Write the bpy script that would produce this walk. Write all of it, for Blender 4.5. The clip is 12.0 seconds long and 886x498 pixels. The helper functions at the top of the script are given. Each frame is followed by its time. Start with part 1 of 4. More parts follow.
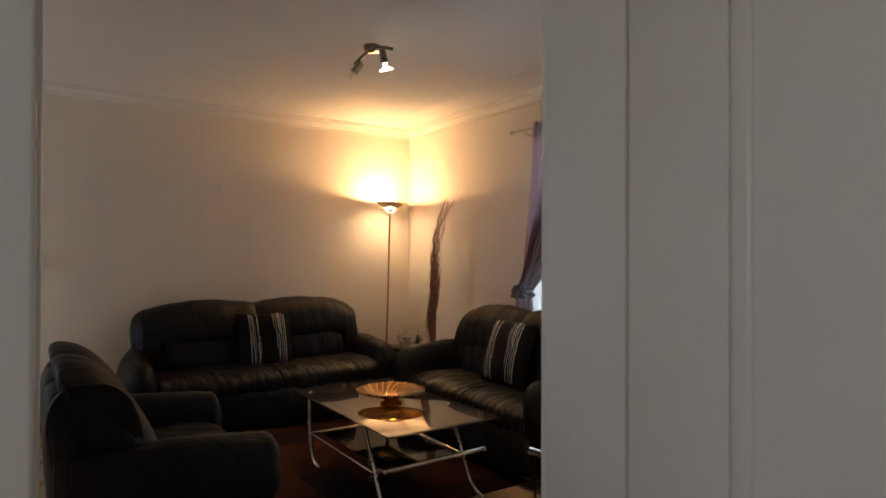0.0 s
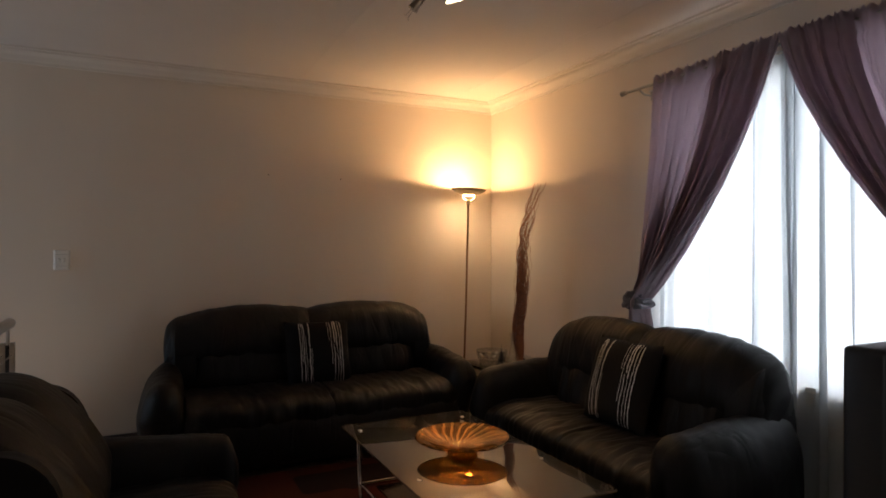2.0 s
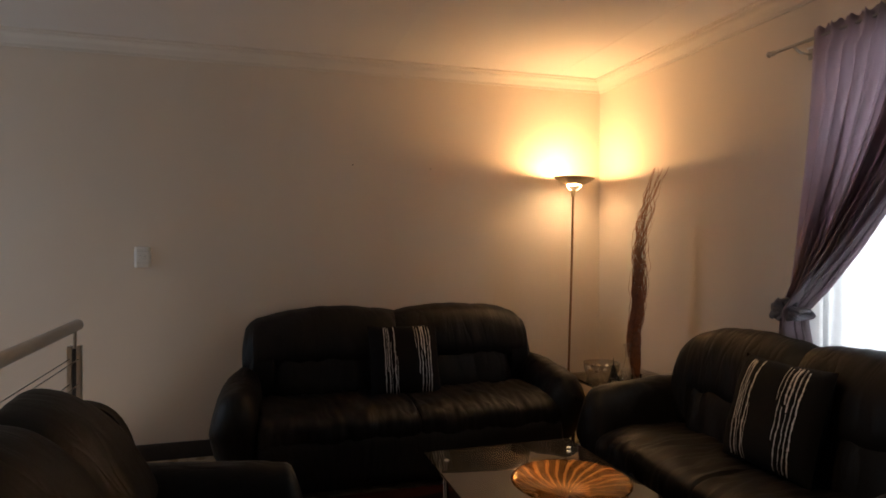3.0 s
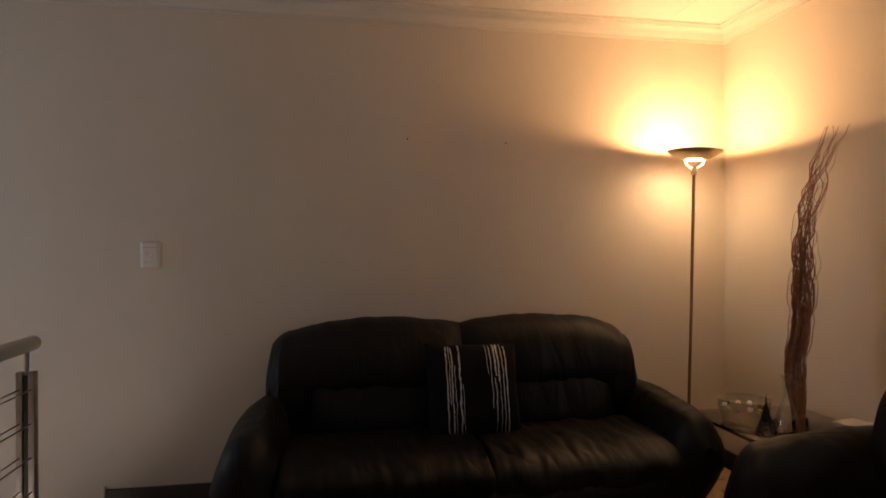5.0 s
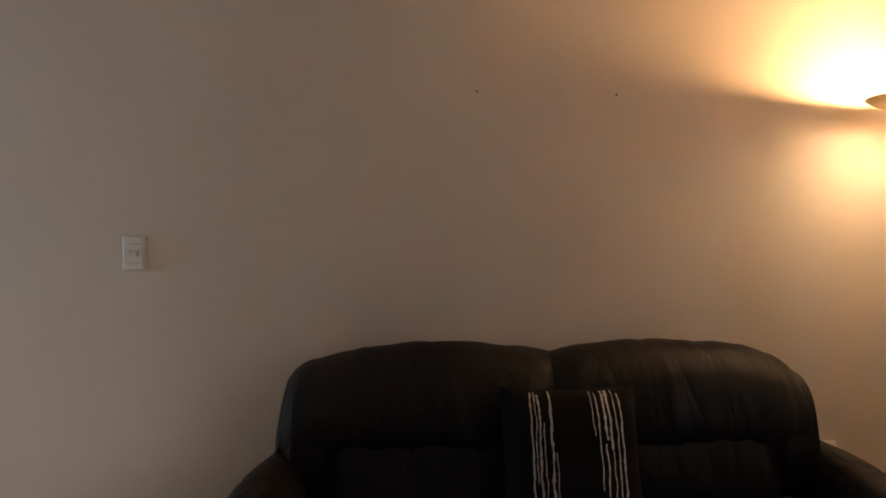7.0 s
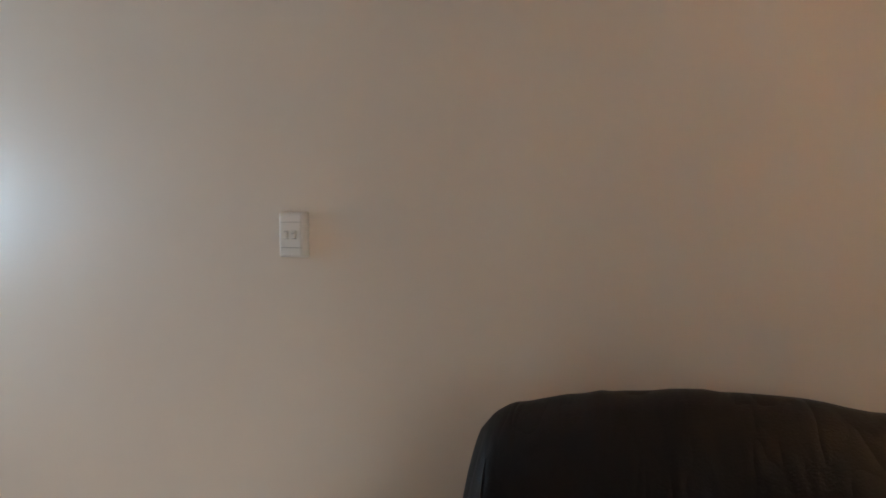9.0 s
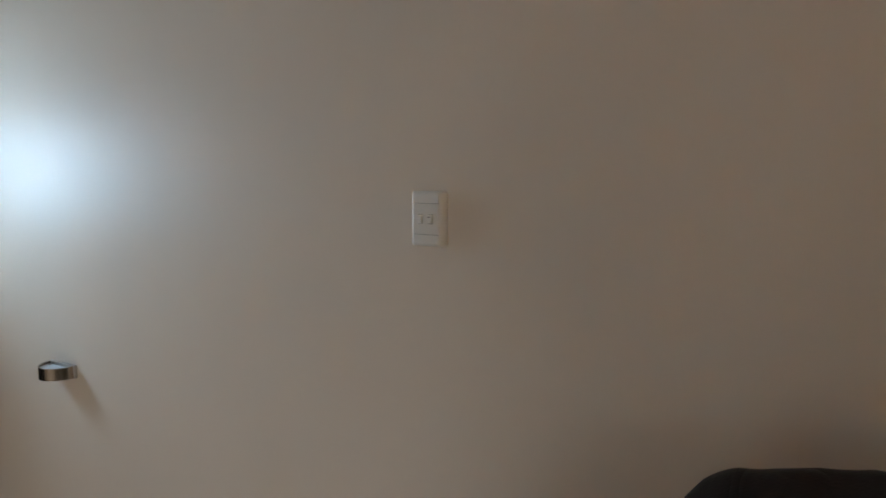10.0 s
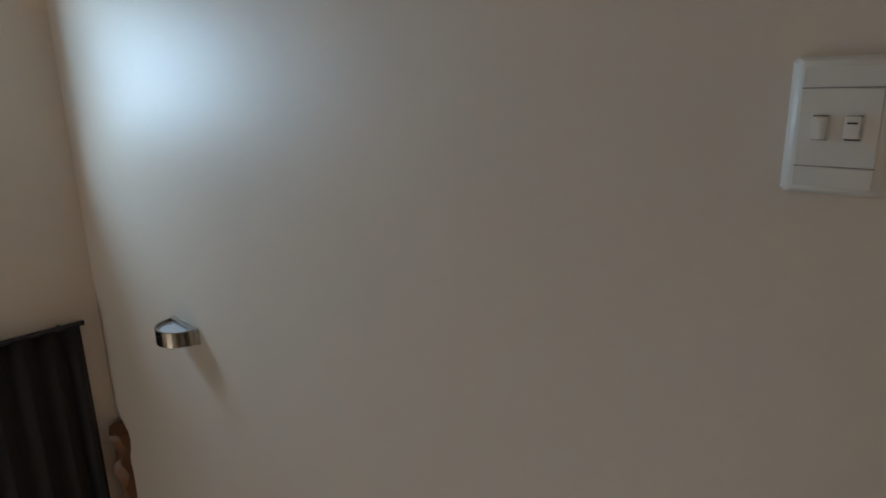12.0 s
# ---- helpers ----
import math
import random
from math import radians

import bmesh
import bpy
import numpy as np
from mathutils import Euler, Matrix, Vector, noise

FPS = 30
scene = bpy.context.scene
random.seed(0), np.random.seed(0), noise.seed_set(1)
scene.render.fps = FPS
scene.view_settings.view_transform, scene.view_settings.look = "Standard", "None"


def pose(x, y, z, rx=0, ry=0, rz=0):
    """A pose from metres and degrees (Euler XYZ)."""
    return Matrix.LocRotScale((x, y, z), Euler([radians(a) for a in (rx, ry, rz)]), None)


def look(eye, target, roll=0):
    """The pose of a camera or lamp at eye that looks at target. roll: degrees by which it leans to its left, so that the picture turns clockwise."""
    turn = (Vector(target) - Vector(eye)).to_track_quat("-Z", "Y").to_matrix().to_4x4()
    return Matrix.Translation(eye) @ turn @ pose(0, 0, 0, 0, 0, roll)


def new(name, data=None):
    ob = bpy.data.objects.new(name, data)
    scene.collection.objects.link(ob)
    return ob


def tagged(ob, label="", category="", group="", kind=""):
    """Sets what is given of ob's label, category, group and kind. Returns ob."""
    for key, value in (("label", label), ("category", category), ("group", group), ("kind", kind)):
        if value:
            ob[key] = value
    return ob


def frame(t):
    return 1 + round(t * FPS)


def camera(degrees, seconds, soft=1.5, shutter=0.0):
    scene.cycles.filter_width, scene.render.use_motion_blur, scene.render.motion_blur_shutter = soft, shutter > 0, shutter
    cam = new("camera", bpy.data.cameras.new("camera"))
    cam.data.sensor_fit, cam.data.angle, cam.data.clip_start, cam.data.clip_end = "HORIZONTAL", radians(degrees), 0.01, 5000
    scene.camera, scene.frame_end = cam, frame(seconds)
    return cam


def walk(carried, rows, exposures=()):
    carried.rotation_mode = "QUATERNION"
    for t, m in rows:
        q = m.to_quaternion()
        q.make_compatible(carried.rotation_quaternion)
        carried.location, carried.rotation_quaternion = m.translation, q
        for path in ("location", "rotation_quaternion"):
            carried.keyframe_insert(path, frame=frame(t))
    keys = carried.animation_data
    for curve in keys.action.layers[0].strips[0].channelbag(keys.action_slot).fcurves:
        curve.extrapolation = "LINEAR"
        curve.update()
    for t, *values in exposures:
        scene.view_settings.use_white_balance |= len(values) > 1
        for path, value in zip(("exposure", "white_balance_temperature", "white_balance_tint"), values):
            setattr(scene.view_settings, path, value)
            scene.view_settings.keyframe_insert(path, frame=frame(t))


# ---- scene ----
cam = camera(71.1, 12.0, 1.7)
PATH = [
    (0, (-3.123, -5.222, 1.272), (-2.003, -3.565, 1.288), 0.2),
    (0.5, (-2.958, -5.058, 1.27), (-1.853, -3.391, 1.278), 0.1),
    (1, (-2.834, -4.859, 1.273), (-1.758, -3.173, 1.282), -0.0),
    (1.5, (-2.726, -4.655, 1.297), (-1.734, -2.918, 1.292), 0.1),
    (2, (-2.605, -4.441, 1.288), (-1.73, -2.643, 1.284), 0.1),
    (2.5, (-2.491, -4.237, 1.282), (-1.78, -2.367, 1.271), 0.1),
    (3, (-2.412, -4.009, 1.29), (-1.831, -2.095, 1.273), 0.1),
    (5, (-2.198, -3.17, 1.241), (-1.84, -1.202, 1.236), -0.1),
    (5.5, (-2.163, -2.946, 1.276), (-1.845, -0.971, 1.256), -0.0),
    (6, (-2.139, -2.767, 1.287), (-1.844, -0.79, 1.244), 0.1),
    (6.5, (-2.079, -2.527, 1.292), (-1.855, -0.54, 1.242), 0.1),
    (8.5, (-2.03, -1.68, 1.252), (-2.457, 0.27, 1.157), -0.7),
    (9, (-2.125, -1.49, 1.244), (-2.747, 0.404, 1.155), -0.2),
    (9.5, (-2.25, -1.325, 1.246), (-3.066, 0.500, 1.115), 0.4),
    (10, (-2.355, -1.203, 1.298), (-3.304, 0.54, 1.072), 0.4),
    (10.5, (-2.471, -1.117, 1.272), (-3.554, 0.542, 1.001), -0.1),
    (11, (-2.618, -0.965, 1.279), (-3.79, 0.618, 0.934), -0.4),
    (11.5, (-2.757, -0.822, 1.278), (-4.001, 0.685, 0.852), -0.8),
    (12, (-2.918, -0.662, 1.25), (-4.246, 0.747, 0.748), -1.3),
]
walk(cam, [(t, look(eye, target, roll)) for t, eye, target, roll in PATH],
     [(0, 0.98, 6550, 11), (1.0, 0.99, 6600, 12), (1.5, 0.76, 6600, 13), (2.5, 0.28, 6900, 16), (3.0, 0.52, 6950, 16), (5.5, 0.55, 6980, 17), (6.5, 0.62, 6900, 16), (8.5, 1.6, 6480, 11),
      (9.5, 1.26, 6450, 9), (10.5, 0.9, 6350, 7), (11, 0.80, 6350, 7), (11.5, 0.74, 6330, 7), (12, 0.62, 6300, 6)])

# ---- world and large lights ----
world = bpy.data.worlds.new("world")
scene.world = world
world.use_nodes = True
sky = world.node_tree.nodes.new("ShaderNodeTexSky")
sky.sky_type, sky.sun_disc = "NISHITA", False
sky.sun_elevation, sky.sun_rotation = radians(40), radians(20)
back = world.node_tree.nodes["Background"]
world.node_tree.links.new(sky.outputs[0], back.inputs[0])
back.inputs[1].default_value = 0.12
sun = bpy.data.lights.new("sun", "SUN")
sun.energy, sun.angle, sun.color = 2.0, radians(0.5), (1, 0.95, 0.88)
new("sun", sun).matrix_world = look((0, 0, 0), (-0.3, -0.72, -0.64))


def area_light(name, m, w, h, watts, col):
    """A rectangular area lamp in a wall opening: window daylight, and added fill for the stairwell."""
    li = bpy.data.lights.new(name, "AREA")
    li.shape, li.size, li.size_y, li.energy, li.color = "RECTANGLE", w, h, watts, col
    ob = new(name, li)
    ob.matrix_world = m
    return ob


area_light("daylight_east", look((0.16, -2.66, 1.37), (-1, -2.66, 1.37)), 1.5, 1.3, 36, (0.83, 0.91, 1.0))
area_light("daylight_stairs", look((-5.36, -0.45, 1.33), (-4, -0.45, 1.33)), 0.44, 0.42, 7.3, (0.54, 0.76, 1.0))
# Added unseen fill from below for the stairwell wall; no window is known there.
area_light("fill_lower", look((-4.3, -3.43, -1.3), (-4.3, -1, -0.6)), 1.2, 1.0, 9, (0.99, 0.95, 0.9))
area_light("daylight_bedroom", look((-4.32, -5.6, 1.5), (-3, -5.6, 1.5)), 1.1, 1.0, 3.1, (0.98, 0.97, 1.0))


def bulb(name, p, watts, col, size):
    li = bpy.data.lights.new(name, "POINT")
    li.energy, li.color, li.shadow_soft_size = watts, col, size
    ob = new(name, li)
    ob.location = p
    return ob


bulb("floor_lamp_light", (-0.372, -0.218, 1.722), 15, (1.0, 0.585, 0.255), 0.012)
spot = bpy.data.lights.new("spot_light", "SPOT")
spot.energy, spot.color, spot.spot_size, spot.spot_blend, spot.shadow_soft_size = 20, (1.0, 0.68, 0.36), radians(70), 0.7, 0.02
new("spot_light", spot).matrix_world = look((-1.452, -2.235, 2.255), (-1.30, -2.12, 1.5))


# ---- materials ----
def mat(name, col, rough=0.5, metal=0.0, var=0.08, scale=6.0, bump=0.0, bscale=80.0, spec=0.5, coat=0.0, big=1.3, streak=1.0, fold=0.0):
    """A paint-like material with two scales of variation in colour, gloss and relief."""
    m = bpy.data.materials.new(name)
    m.use_nodes = True
    nt = m.node_tree
    b = nt.nodes["Principled BSDF"]
    tc = nt.nodes.new("ShaderNodeTexCoord")
    mp = nt.nodes.new("ShaderNodeMapping")
    mp.inputs["Scale"].default_value = (1, 1, streak)
    nt.links.new(tc.outputs["Object"], mp.inputs[0])
    n1, n2, n3 = (nt.nodes.new("ShaderNodeTexNoise") for _ in range(3))
    n1.inputs["Scale"].default_value, n2.inputs["Scale"].default_value, n3.inputs["Scale"].default_value = scale, big, bscale
    n1.inputs["Detail"].default_value = 5
    for n in (n1, n2, n3):
        nt.links.new(mp.outputs[0], n.inputs[0])
    add = nt.nodes.new("ShaderNodeMath")
    add.operation = "ADD"
    nt.links.new(n1.outputs[0], add.inputs[0])
    nt.links.new(n2.outputs[0], add.inputs[1])
    rng = nt.nodes.new("ShaderNodeMapRange")
    rng.inputs[1].default_value, rng.inputs[2].default_value = 0.6, 1.4
    nt.links.new(add.outputs[0], rng.inputs[0])
    mix = nt.nodes.new("ShaderNodeMix")
    mix.data_type = "RGBA"
    mix.inputs[6].default_value = (*[c * (1 - var) for c in col], 1)
    mix.inputs[7].default_value = (*[min(1, c * (1 + var)) for c in col], 1)
    nt.links.new(rng.outputs[0], mix.inputs[0])
    nt.links.new(mix.outputs[2], b.inputs["Base Color"])
    rr = nt.nodes.new("ShaderNodeMapRange")
    rr.inputs[3].default_value, rr.inputs[4].default_value = rough * 0.88, min(1, rough * 1.12)
    nt.links.new(n1.outputs[0], rr.inputs[0])
    nt.links.new(rr.outputs[0], b.inputs["Roughness"])
    b.inputs["Metallic"].default_value = metal
    b.inputs["Specular IOR Level"].default_value = spec
    b.inputs["Coat Weight"].default_value = coat
    b.inputs["Coat Roughness"].default_value = 0.25
    if bump:
        bp = nt.nodes.new("ShaderNodeBump")
        bp.inputs["Strength"].default_value, bp.inputs["Distance"].default_value = bump, 0.004
        nt.links.new(n3.outputs[0], bp.inputs["Height"])
        nt.links.new(bp.outputs[0], b.inputs["Normal"])
        if fold:
            m2, n4, b2 = (nt.nodes.new(k) for k in ("ShaderNodeMapping", "ShaderNodeTexNoise", "ShaderNodeBump"))
            m2.inputs["Scale"].default_value = (1, 0.4, 0.22)
            n4.inputs["Scale"].default_value, n4.inputs["Detail"].default_value, n4.inputs["Distortion"].default_value = 11, 1.5, 0.9
            o1, o2, o3 = (nt.nodes.new("ShaderNodeMath") for _ in range(3))
            o1.operation, o2.operation, o3.operation = "SUBTRACT", "ABSOLUTE", "POWER"
            o1.inputs[1].default_value, o3.inputs[1].default_value = 0.5, 0.9
            b2.inputs["Strength"].default_value, b2.inputs["Distance"].default_value = fold, 0.03
            nt.links.new(tc.outputs["Object"], m2.inputs[0])
            nt.links.new(m2.outputs[0], n4.inputs[0])
            nt.links.new(n4.outputs[0], o1.inputs[0])
            nt.links.new(o1.outputs[0], o2.inputs[0])
            nt.links.new(o2.outputs[0], o3.inputs[0])
            nt.links.new(o3.outputs[0], b2.inputs["Height"])
            nt.links.new(b2.outputs[0], bp.inputs["Normal"])
    return m


def node_of(m):
    return m.node_tree.nodes["Principled BSDF"]


def glass(name, col, rough=0.02, mixin=0.15, ior=1.5):
    """Thin glass: clear with Fresnel gloss, and a little body tint."""
    m = bpy.data.materials.new(name)
    m.use_nodes = True
    nt = m.node_tree
    for n in list(nt.nodes):
        nt.nodes.remove(n)
    out = nt.nodes.new("ShaderNodeOutputMaterial")
    tr, gl, fr, mx = (nt.nodes.new(k) for k in ("ShaderNodeBsdfTransparent", "ShaderNodeBsdfGlossy", "ShaderNodeFresnel", "ShaderNodeMixShader"))
    tr.inputs[0].default_value = (*col, 1)
    gl.inputs["Roughness"].default_value = rough
    fr.inputs[0].default_value = ior
    ad = nt.nodes.new("ShaderNodeMath")
    ad.operation, ad.use_clamp = "ADD", True
    ad.inputs[1].default_value = mixin
    nt.links.new(fr.outputs[0], ad.inputs[0])
    nt.links.new(ad.outputs[0], mx.inputs[0])
    nt.links.new(tr.outputs[0], mx.inputs[1])
    nt.links.new(gl.outputs[0], mx.inputs[2])
    nt.links.new(mx.outputs[0], out.inputs[0])
    return m


def cloth(name, col, clear, through_light, weave=900.0, sheen=0.0):
    """Curtain cloth that lets some light through."""
    m = mat(name, col, 0.8, var=0.1, scale=25, bump=0.3, bscale=weave, spec=0.2)
    nt = m.node_tree
    b, out = node_of(m), nt.nodes["Material Output"]
    b.inputs["Sheen Weight"].default_value = sheen
    tl, tr, m1, m2 = (nt.nodes.new(k) for k in ("ShaderNodeBsdfTranslucent", "ShaderNodeBsdfTransparent", "ShaderNodeMixShader", "ShaderNodeMixShader"))
    tl.inputs[0].default_value = (*[min(1, c * 1.2) for c in col], 1)
    m1.inputs[0].default_value, m2.inputs[0].default_value = through_light, clear
    nt.links.new(b.outputs[0], m1.inputs[1])
    nt.links.new(tl.outputs[0], m1.inputs[2])
    nt.links.new(m1.outputs[0], m2.inputs[1])
    nt.links.new(tr.outputs[0], m2.inputs[2])
    nt.links.new(m2.outputs[0], out.inputs[0])
    return m


def veil(m, clear):
    """Lets part of the light straight through a material."""
    nt = m.node_tree
    tr, mx = nt.nodes.new("ShaderNodeBsdfTransparent"), nt.nodes.new("ShaderNodeMixShader")
    mx.inputs[0].default_value = clear
    nt.links.new(node_of(m).outputs[0], mx.inputs[1])
    nt.links.new(tr.outputs[0], mx.inputs[2])
    nt.links.new(mx.outputs[0], nt.nodes["Material Output"].inputs[0])
    return m


def hazed(m, col, amount):
    """A thin dull film over a glass, its grey put in for a reflection."""
    nt = m.node_tree
    out = [n for n in nt.nodes if n.type == "OUTPUT_MATERIAL"][0]
    under = out.inputs[0].links[0].from_socket
    df, mx, nz, rg = (nt.nodes.new(k) for k in ("ShaderNodeBsdfDiffuse", "ShaderNodeMixShader", "ShaderNodeTexNoise", "ShaderNodeMapRange"))
    df.inputs[0].default_value = (*col, 1)
    nz.inputs["Scale"].default_value, nz.inputs["Detail"].default_value = 7, 6
    rg.inputs[3].default_value, rg.inputs[4].default_value = amount * 0.6, amount * 1.4
    nt.links.new(nz.outputs[0], rg.inputs[0])
    nt.links.new(rg.outputs[0], mx.inputs[0])
    nt.links.new(under, mx.inputs[1])
    nt.links.new(df.outputs[0], mx.inputs[2])
    nt.links.new(mx.outputs[0], out.inputs[0])
    return m


def glow(name, col, strength):
    m = bpy.data.materials.new(name)
    m.use_nodes = True
    b = node_of(m)
    b.inputs["Base Color"].default_value = (*col, 1)
    b.inputs["Emission Color"].default_value = (*col, 1)
    b.inputs["Emission Strength"].default_value = strength
    return m


PAINT = mat("cream_wall_paint", (0.74, 0.648, 0.55), 0.48, var=0.03, scale=3, bump=0.16, bscale=30, spec=0.34, big=0.7, streak=0.3)
CEIL = mat("ceiling_paint", (0.70, 0.65, 0.60), 0.85, var=0.03, scale=3, bump=0.08, bscale=120, spec=0.2)
TRIM = mat("white_gloss_trim", (0.76, 0.73, 0.68), 0.38, var=0.03, scale=4, bump=0.05, bscale=60)
CORNICE = mat("cornice_paint", (0.70, 0.635, 0.56), 0.7, var=0.03, scale=4, spec=0.25)
SKIRT = mat("dark_skirting", (0.035, 0.028, 0.026), 0.35, var=0.2, scale=14)
TILE = mat("tan_floor_tile", (0.44, 0.31, 0.19), 0.28, var=0.14, scale=9, bump=0.05, bscale=70)
GROUT = mat("grout", (0.2, 0.16, 0.12), 0.9, bump=0.2)
LEATHER = mat("black_leather", (0.0080, 0.0068, 0.0067), 0.49, var=0.3, scale=7, bump=0.16, bscale=200, spec=0.2, fold=0.36)
LEATHER2 = mat("black_leather_shell", (0.0075, 0.0064, 0.0064), 0.5, var=0.3, scale=9, bump=0.16, bscale=200, spec=0.28, fold=0.3)
FABRIC = mat("black_cushion_cloth", (0.0075, 0.0068, 0.0072), 0.9, var=0.2, bump=0.5, bscale=420, spec=0.15)
SILVER = mat("silver_foil_stripe", (0.47, 0.44, 0.42), 0.36, 0.4, var=0.45, scale=70, bump=0.6, bscale=160)
CHROME = mat("chrome", (0.78, 0.77, 0.75), 0.1, 1.0, var=0.04)
STEEL = mat("brushed_steel", (0.5, 0.47, 0.43), 0.3, 1.0, var=0.12, scale=40, bump=0.1, bscale=200)
DARKSTEEL = mat("dark_nickel", (0.2, 0.17, 0.14), 0.28, 1.0, var=0.1, scale=30)
BRONZE = mat("aged_brass", (0.5, 0.39, 0.25), 0.42, 0.75, var=0.15, scale=30)
POLE = mat("dark_bronze", (0.30, 0.17, 0.09), 0.38, 0.85, var=0.15, scale=30)
BLACK = mat("black_plastic", (0.012, 0.012, 0.014), 0.35, var=0.15)
PLASTIC = mat("white_plastic", (0.78, 0.76, 0.72), 0.32, var=0.02)
GREYMARK = mat("grey_marking", (0.3, 0.29, 0.28), 0.5)
CARD = mat("grey_card", (0.42, 0.38, 0.34), 0.8, var=0.08)
TWIG = mat("brown_twig", (0.33, 0.115, 0.045), 0.5, var=0.55, scale=40, bump=0.5, bscale=200)
CARVED = mat("carved_wood", (0.15, 0.06, 0.024), 0.45, var=0.4, scale=16, bump=0.4, bscale=60)
WOOD = mat("dark_wood", (0.05, 0.03, 0.02), 0.4, var=0.3, scale=12, streak=6)
# The tabletop's grey film is colour in place of the reflection at its far end.
SMOKE = hazed(glass("smoked_glass", (0.40, 0.36, 0.31), 0.012, 0.19), (0.42, 0.36, 0.30), 0.045)
CLEAR = glass("clear_glass", (0.93, 0.95, 0.94), 0.01, 0.02)
CRYSTAL = glass("crystal_glass", (0.95, 0.95, 0.93), 0.02, 0.05)
CUTGLASS = glass("cut_glass", (0.985, 0.98, 0.965), 0.03, 0.09, 1.03)
TABLEGLASS = glass("side_table_glass", (0.80, 0.76, 0.68), 0.02, 0.06)
SHELF = glass("dark_shelf_glass", (0.3, 0.27, 0.24), 0.05, 0.0)
PALE = veil(mat("pale_patterned_glass", (0.55, 0.46, 0.32), 0.06, var=0.5, scale=60, spec=1.0), 0.72)
PANE = glass("window_glass", (0.96, 0.98, 0.98), 0.01, 0.0)
MAUVE = cloth("mauve_curtain_cloth", (0.50, 0.42, 0.45), 0.0, 0.76, sheen=0.2)
TIE = cloth("patterned_tieback_cloth", (0.19, 0.175, 0.19), 0.0, 0.1)
SHEER = cloth("white_sheer_voile", (0.56, 0.585, 0.60), 0.04, 0.45)
DARKCURTAIN = mat("dark_brown_curtain", (0.014, 0.011, 0.011), 0.85, var=0.3, scale=20, bump=0.3, bscale=400)
BULB = glow("lit_halogen", (1.0, 0.80, 0.5), 40)
REFLECTOR = glow("lit_reflector_lamp", (1.0, 0.82, 0.55), 3.0)
DIFFUSER = glow("lit_lamp_diffuser", (1.0, 0.70, 0.38), 135)


def rug_material():
    m = mat("red_brown_patchwork_rug", (0.1, 0.02, 0.012), 0.95, var=0.3, scale=60, bump=0.9, bscale=300, spec=0.1)
    nt = m.node_tree
    b = node_of(m)
    tc, ck, mx = (nt.nodes.new(k) for k in ("ShaderNodeTexCoord", "ShaderNodeTexVoronoi", "ShaderNodeMix"))
    ck.distance, ck.inputs["Scale"].default_value, ck.inputs["Randomness"].default_value = "CHEBYCHEV", 3.4, 0.35
    rp = nt.nodes.new("ShaderNodeValToRGB")
    rp.color_ramp.interpolation = "CONSTANT"
    el = rp.color_ramp.elements
    el[0].color, el[1].color, el[1].position = (0.055, 0.010, 0.006, 1), (0.013, 0.006, 0.005, 1), 0.3
    for p, c in ((0.55, (0.046, 0.011, 0.006, 1)), (0.8, (0.022, 0.006, 0.005, 1))):
        e = el.new(p)
        e.color = c
    nt.links.new(tc.outputs["Object"], ck.inputs[0])
    nt.links.new(ck.outputs["Color"], rp.inputs[0])
    old = b.inputs["Base Color"].links[0].from_socket
    mx.data_type, mx.blend_type = "RGBA", "MULTIPLY"
    mx.inputs[0].default_value = 0.0
    nt.links.new(rp.outputs[0], mx.inputs[6])
    nt.links.new(old, mx.inputs[7])
    nt.links.new(mx.outputs[2], b.inputs["Base Color"])
    return m


RUG = rug_material()


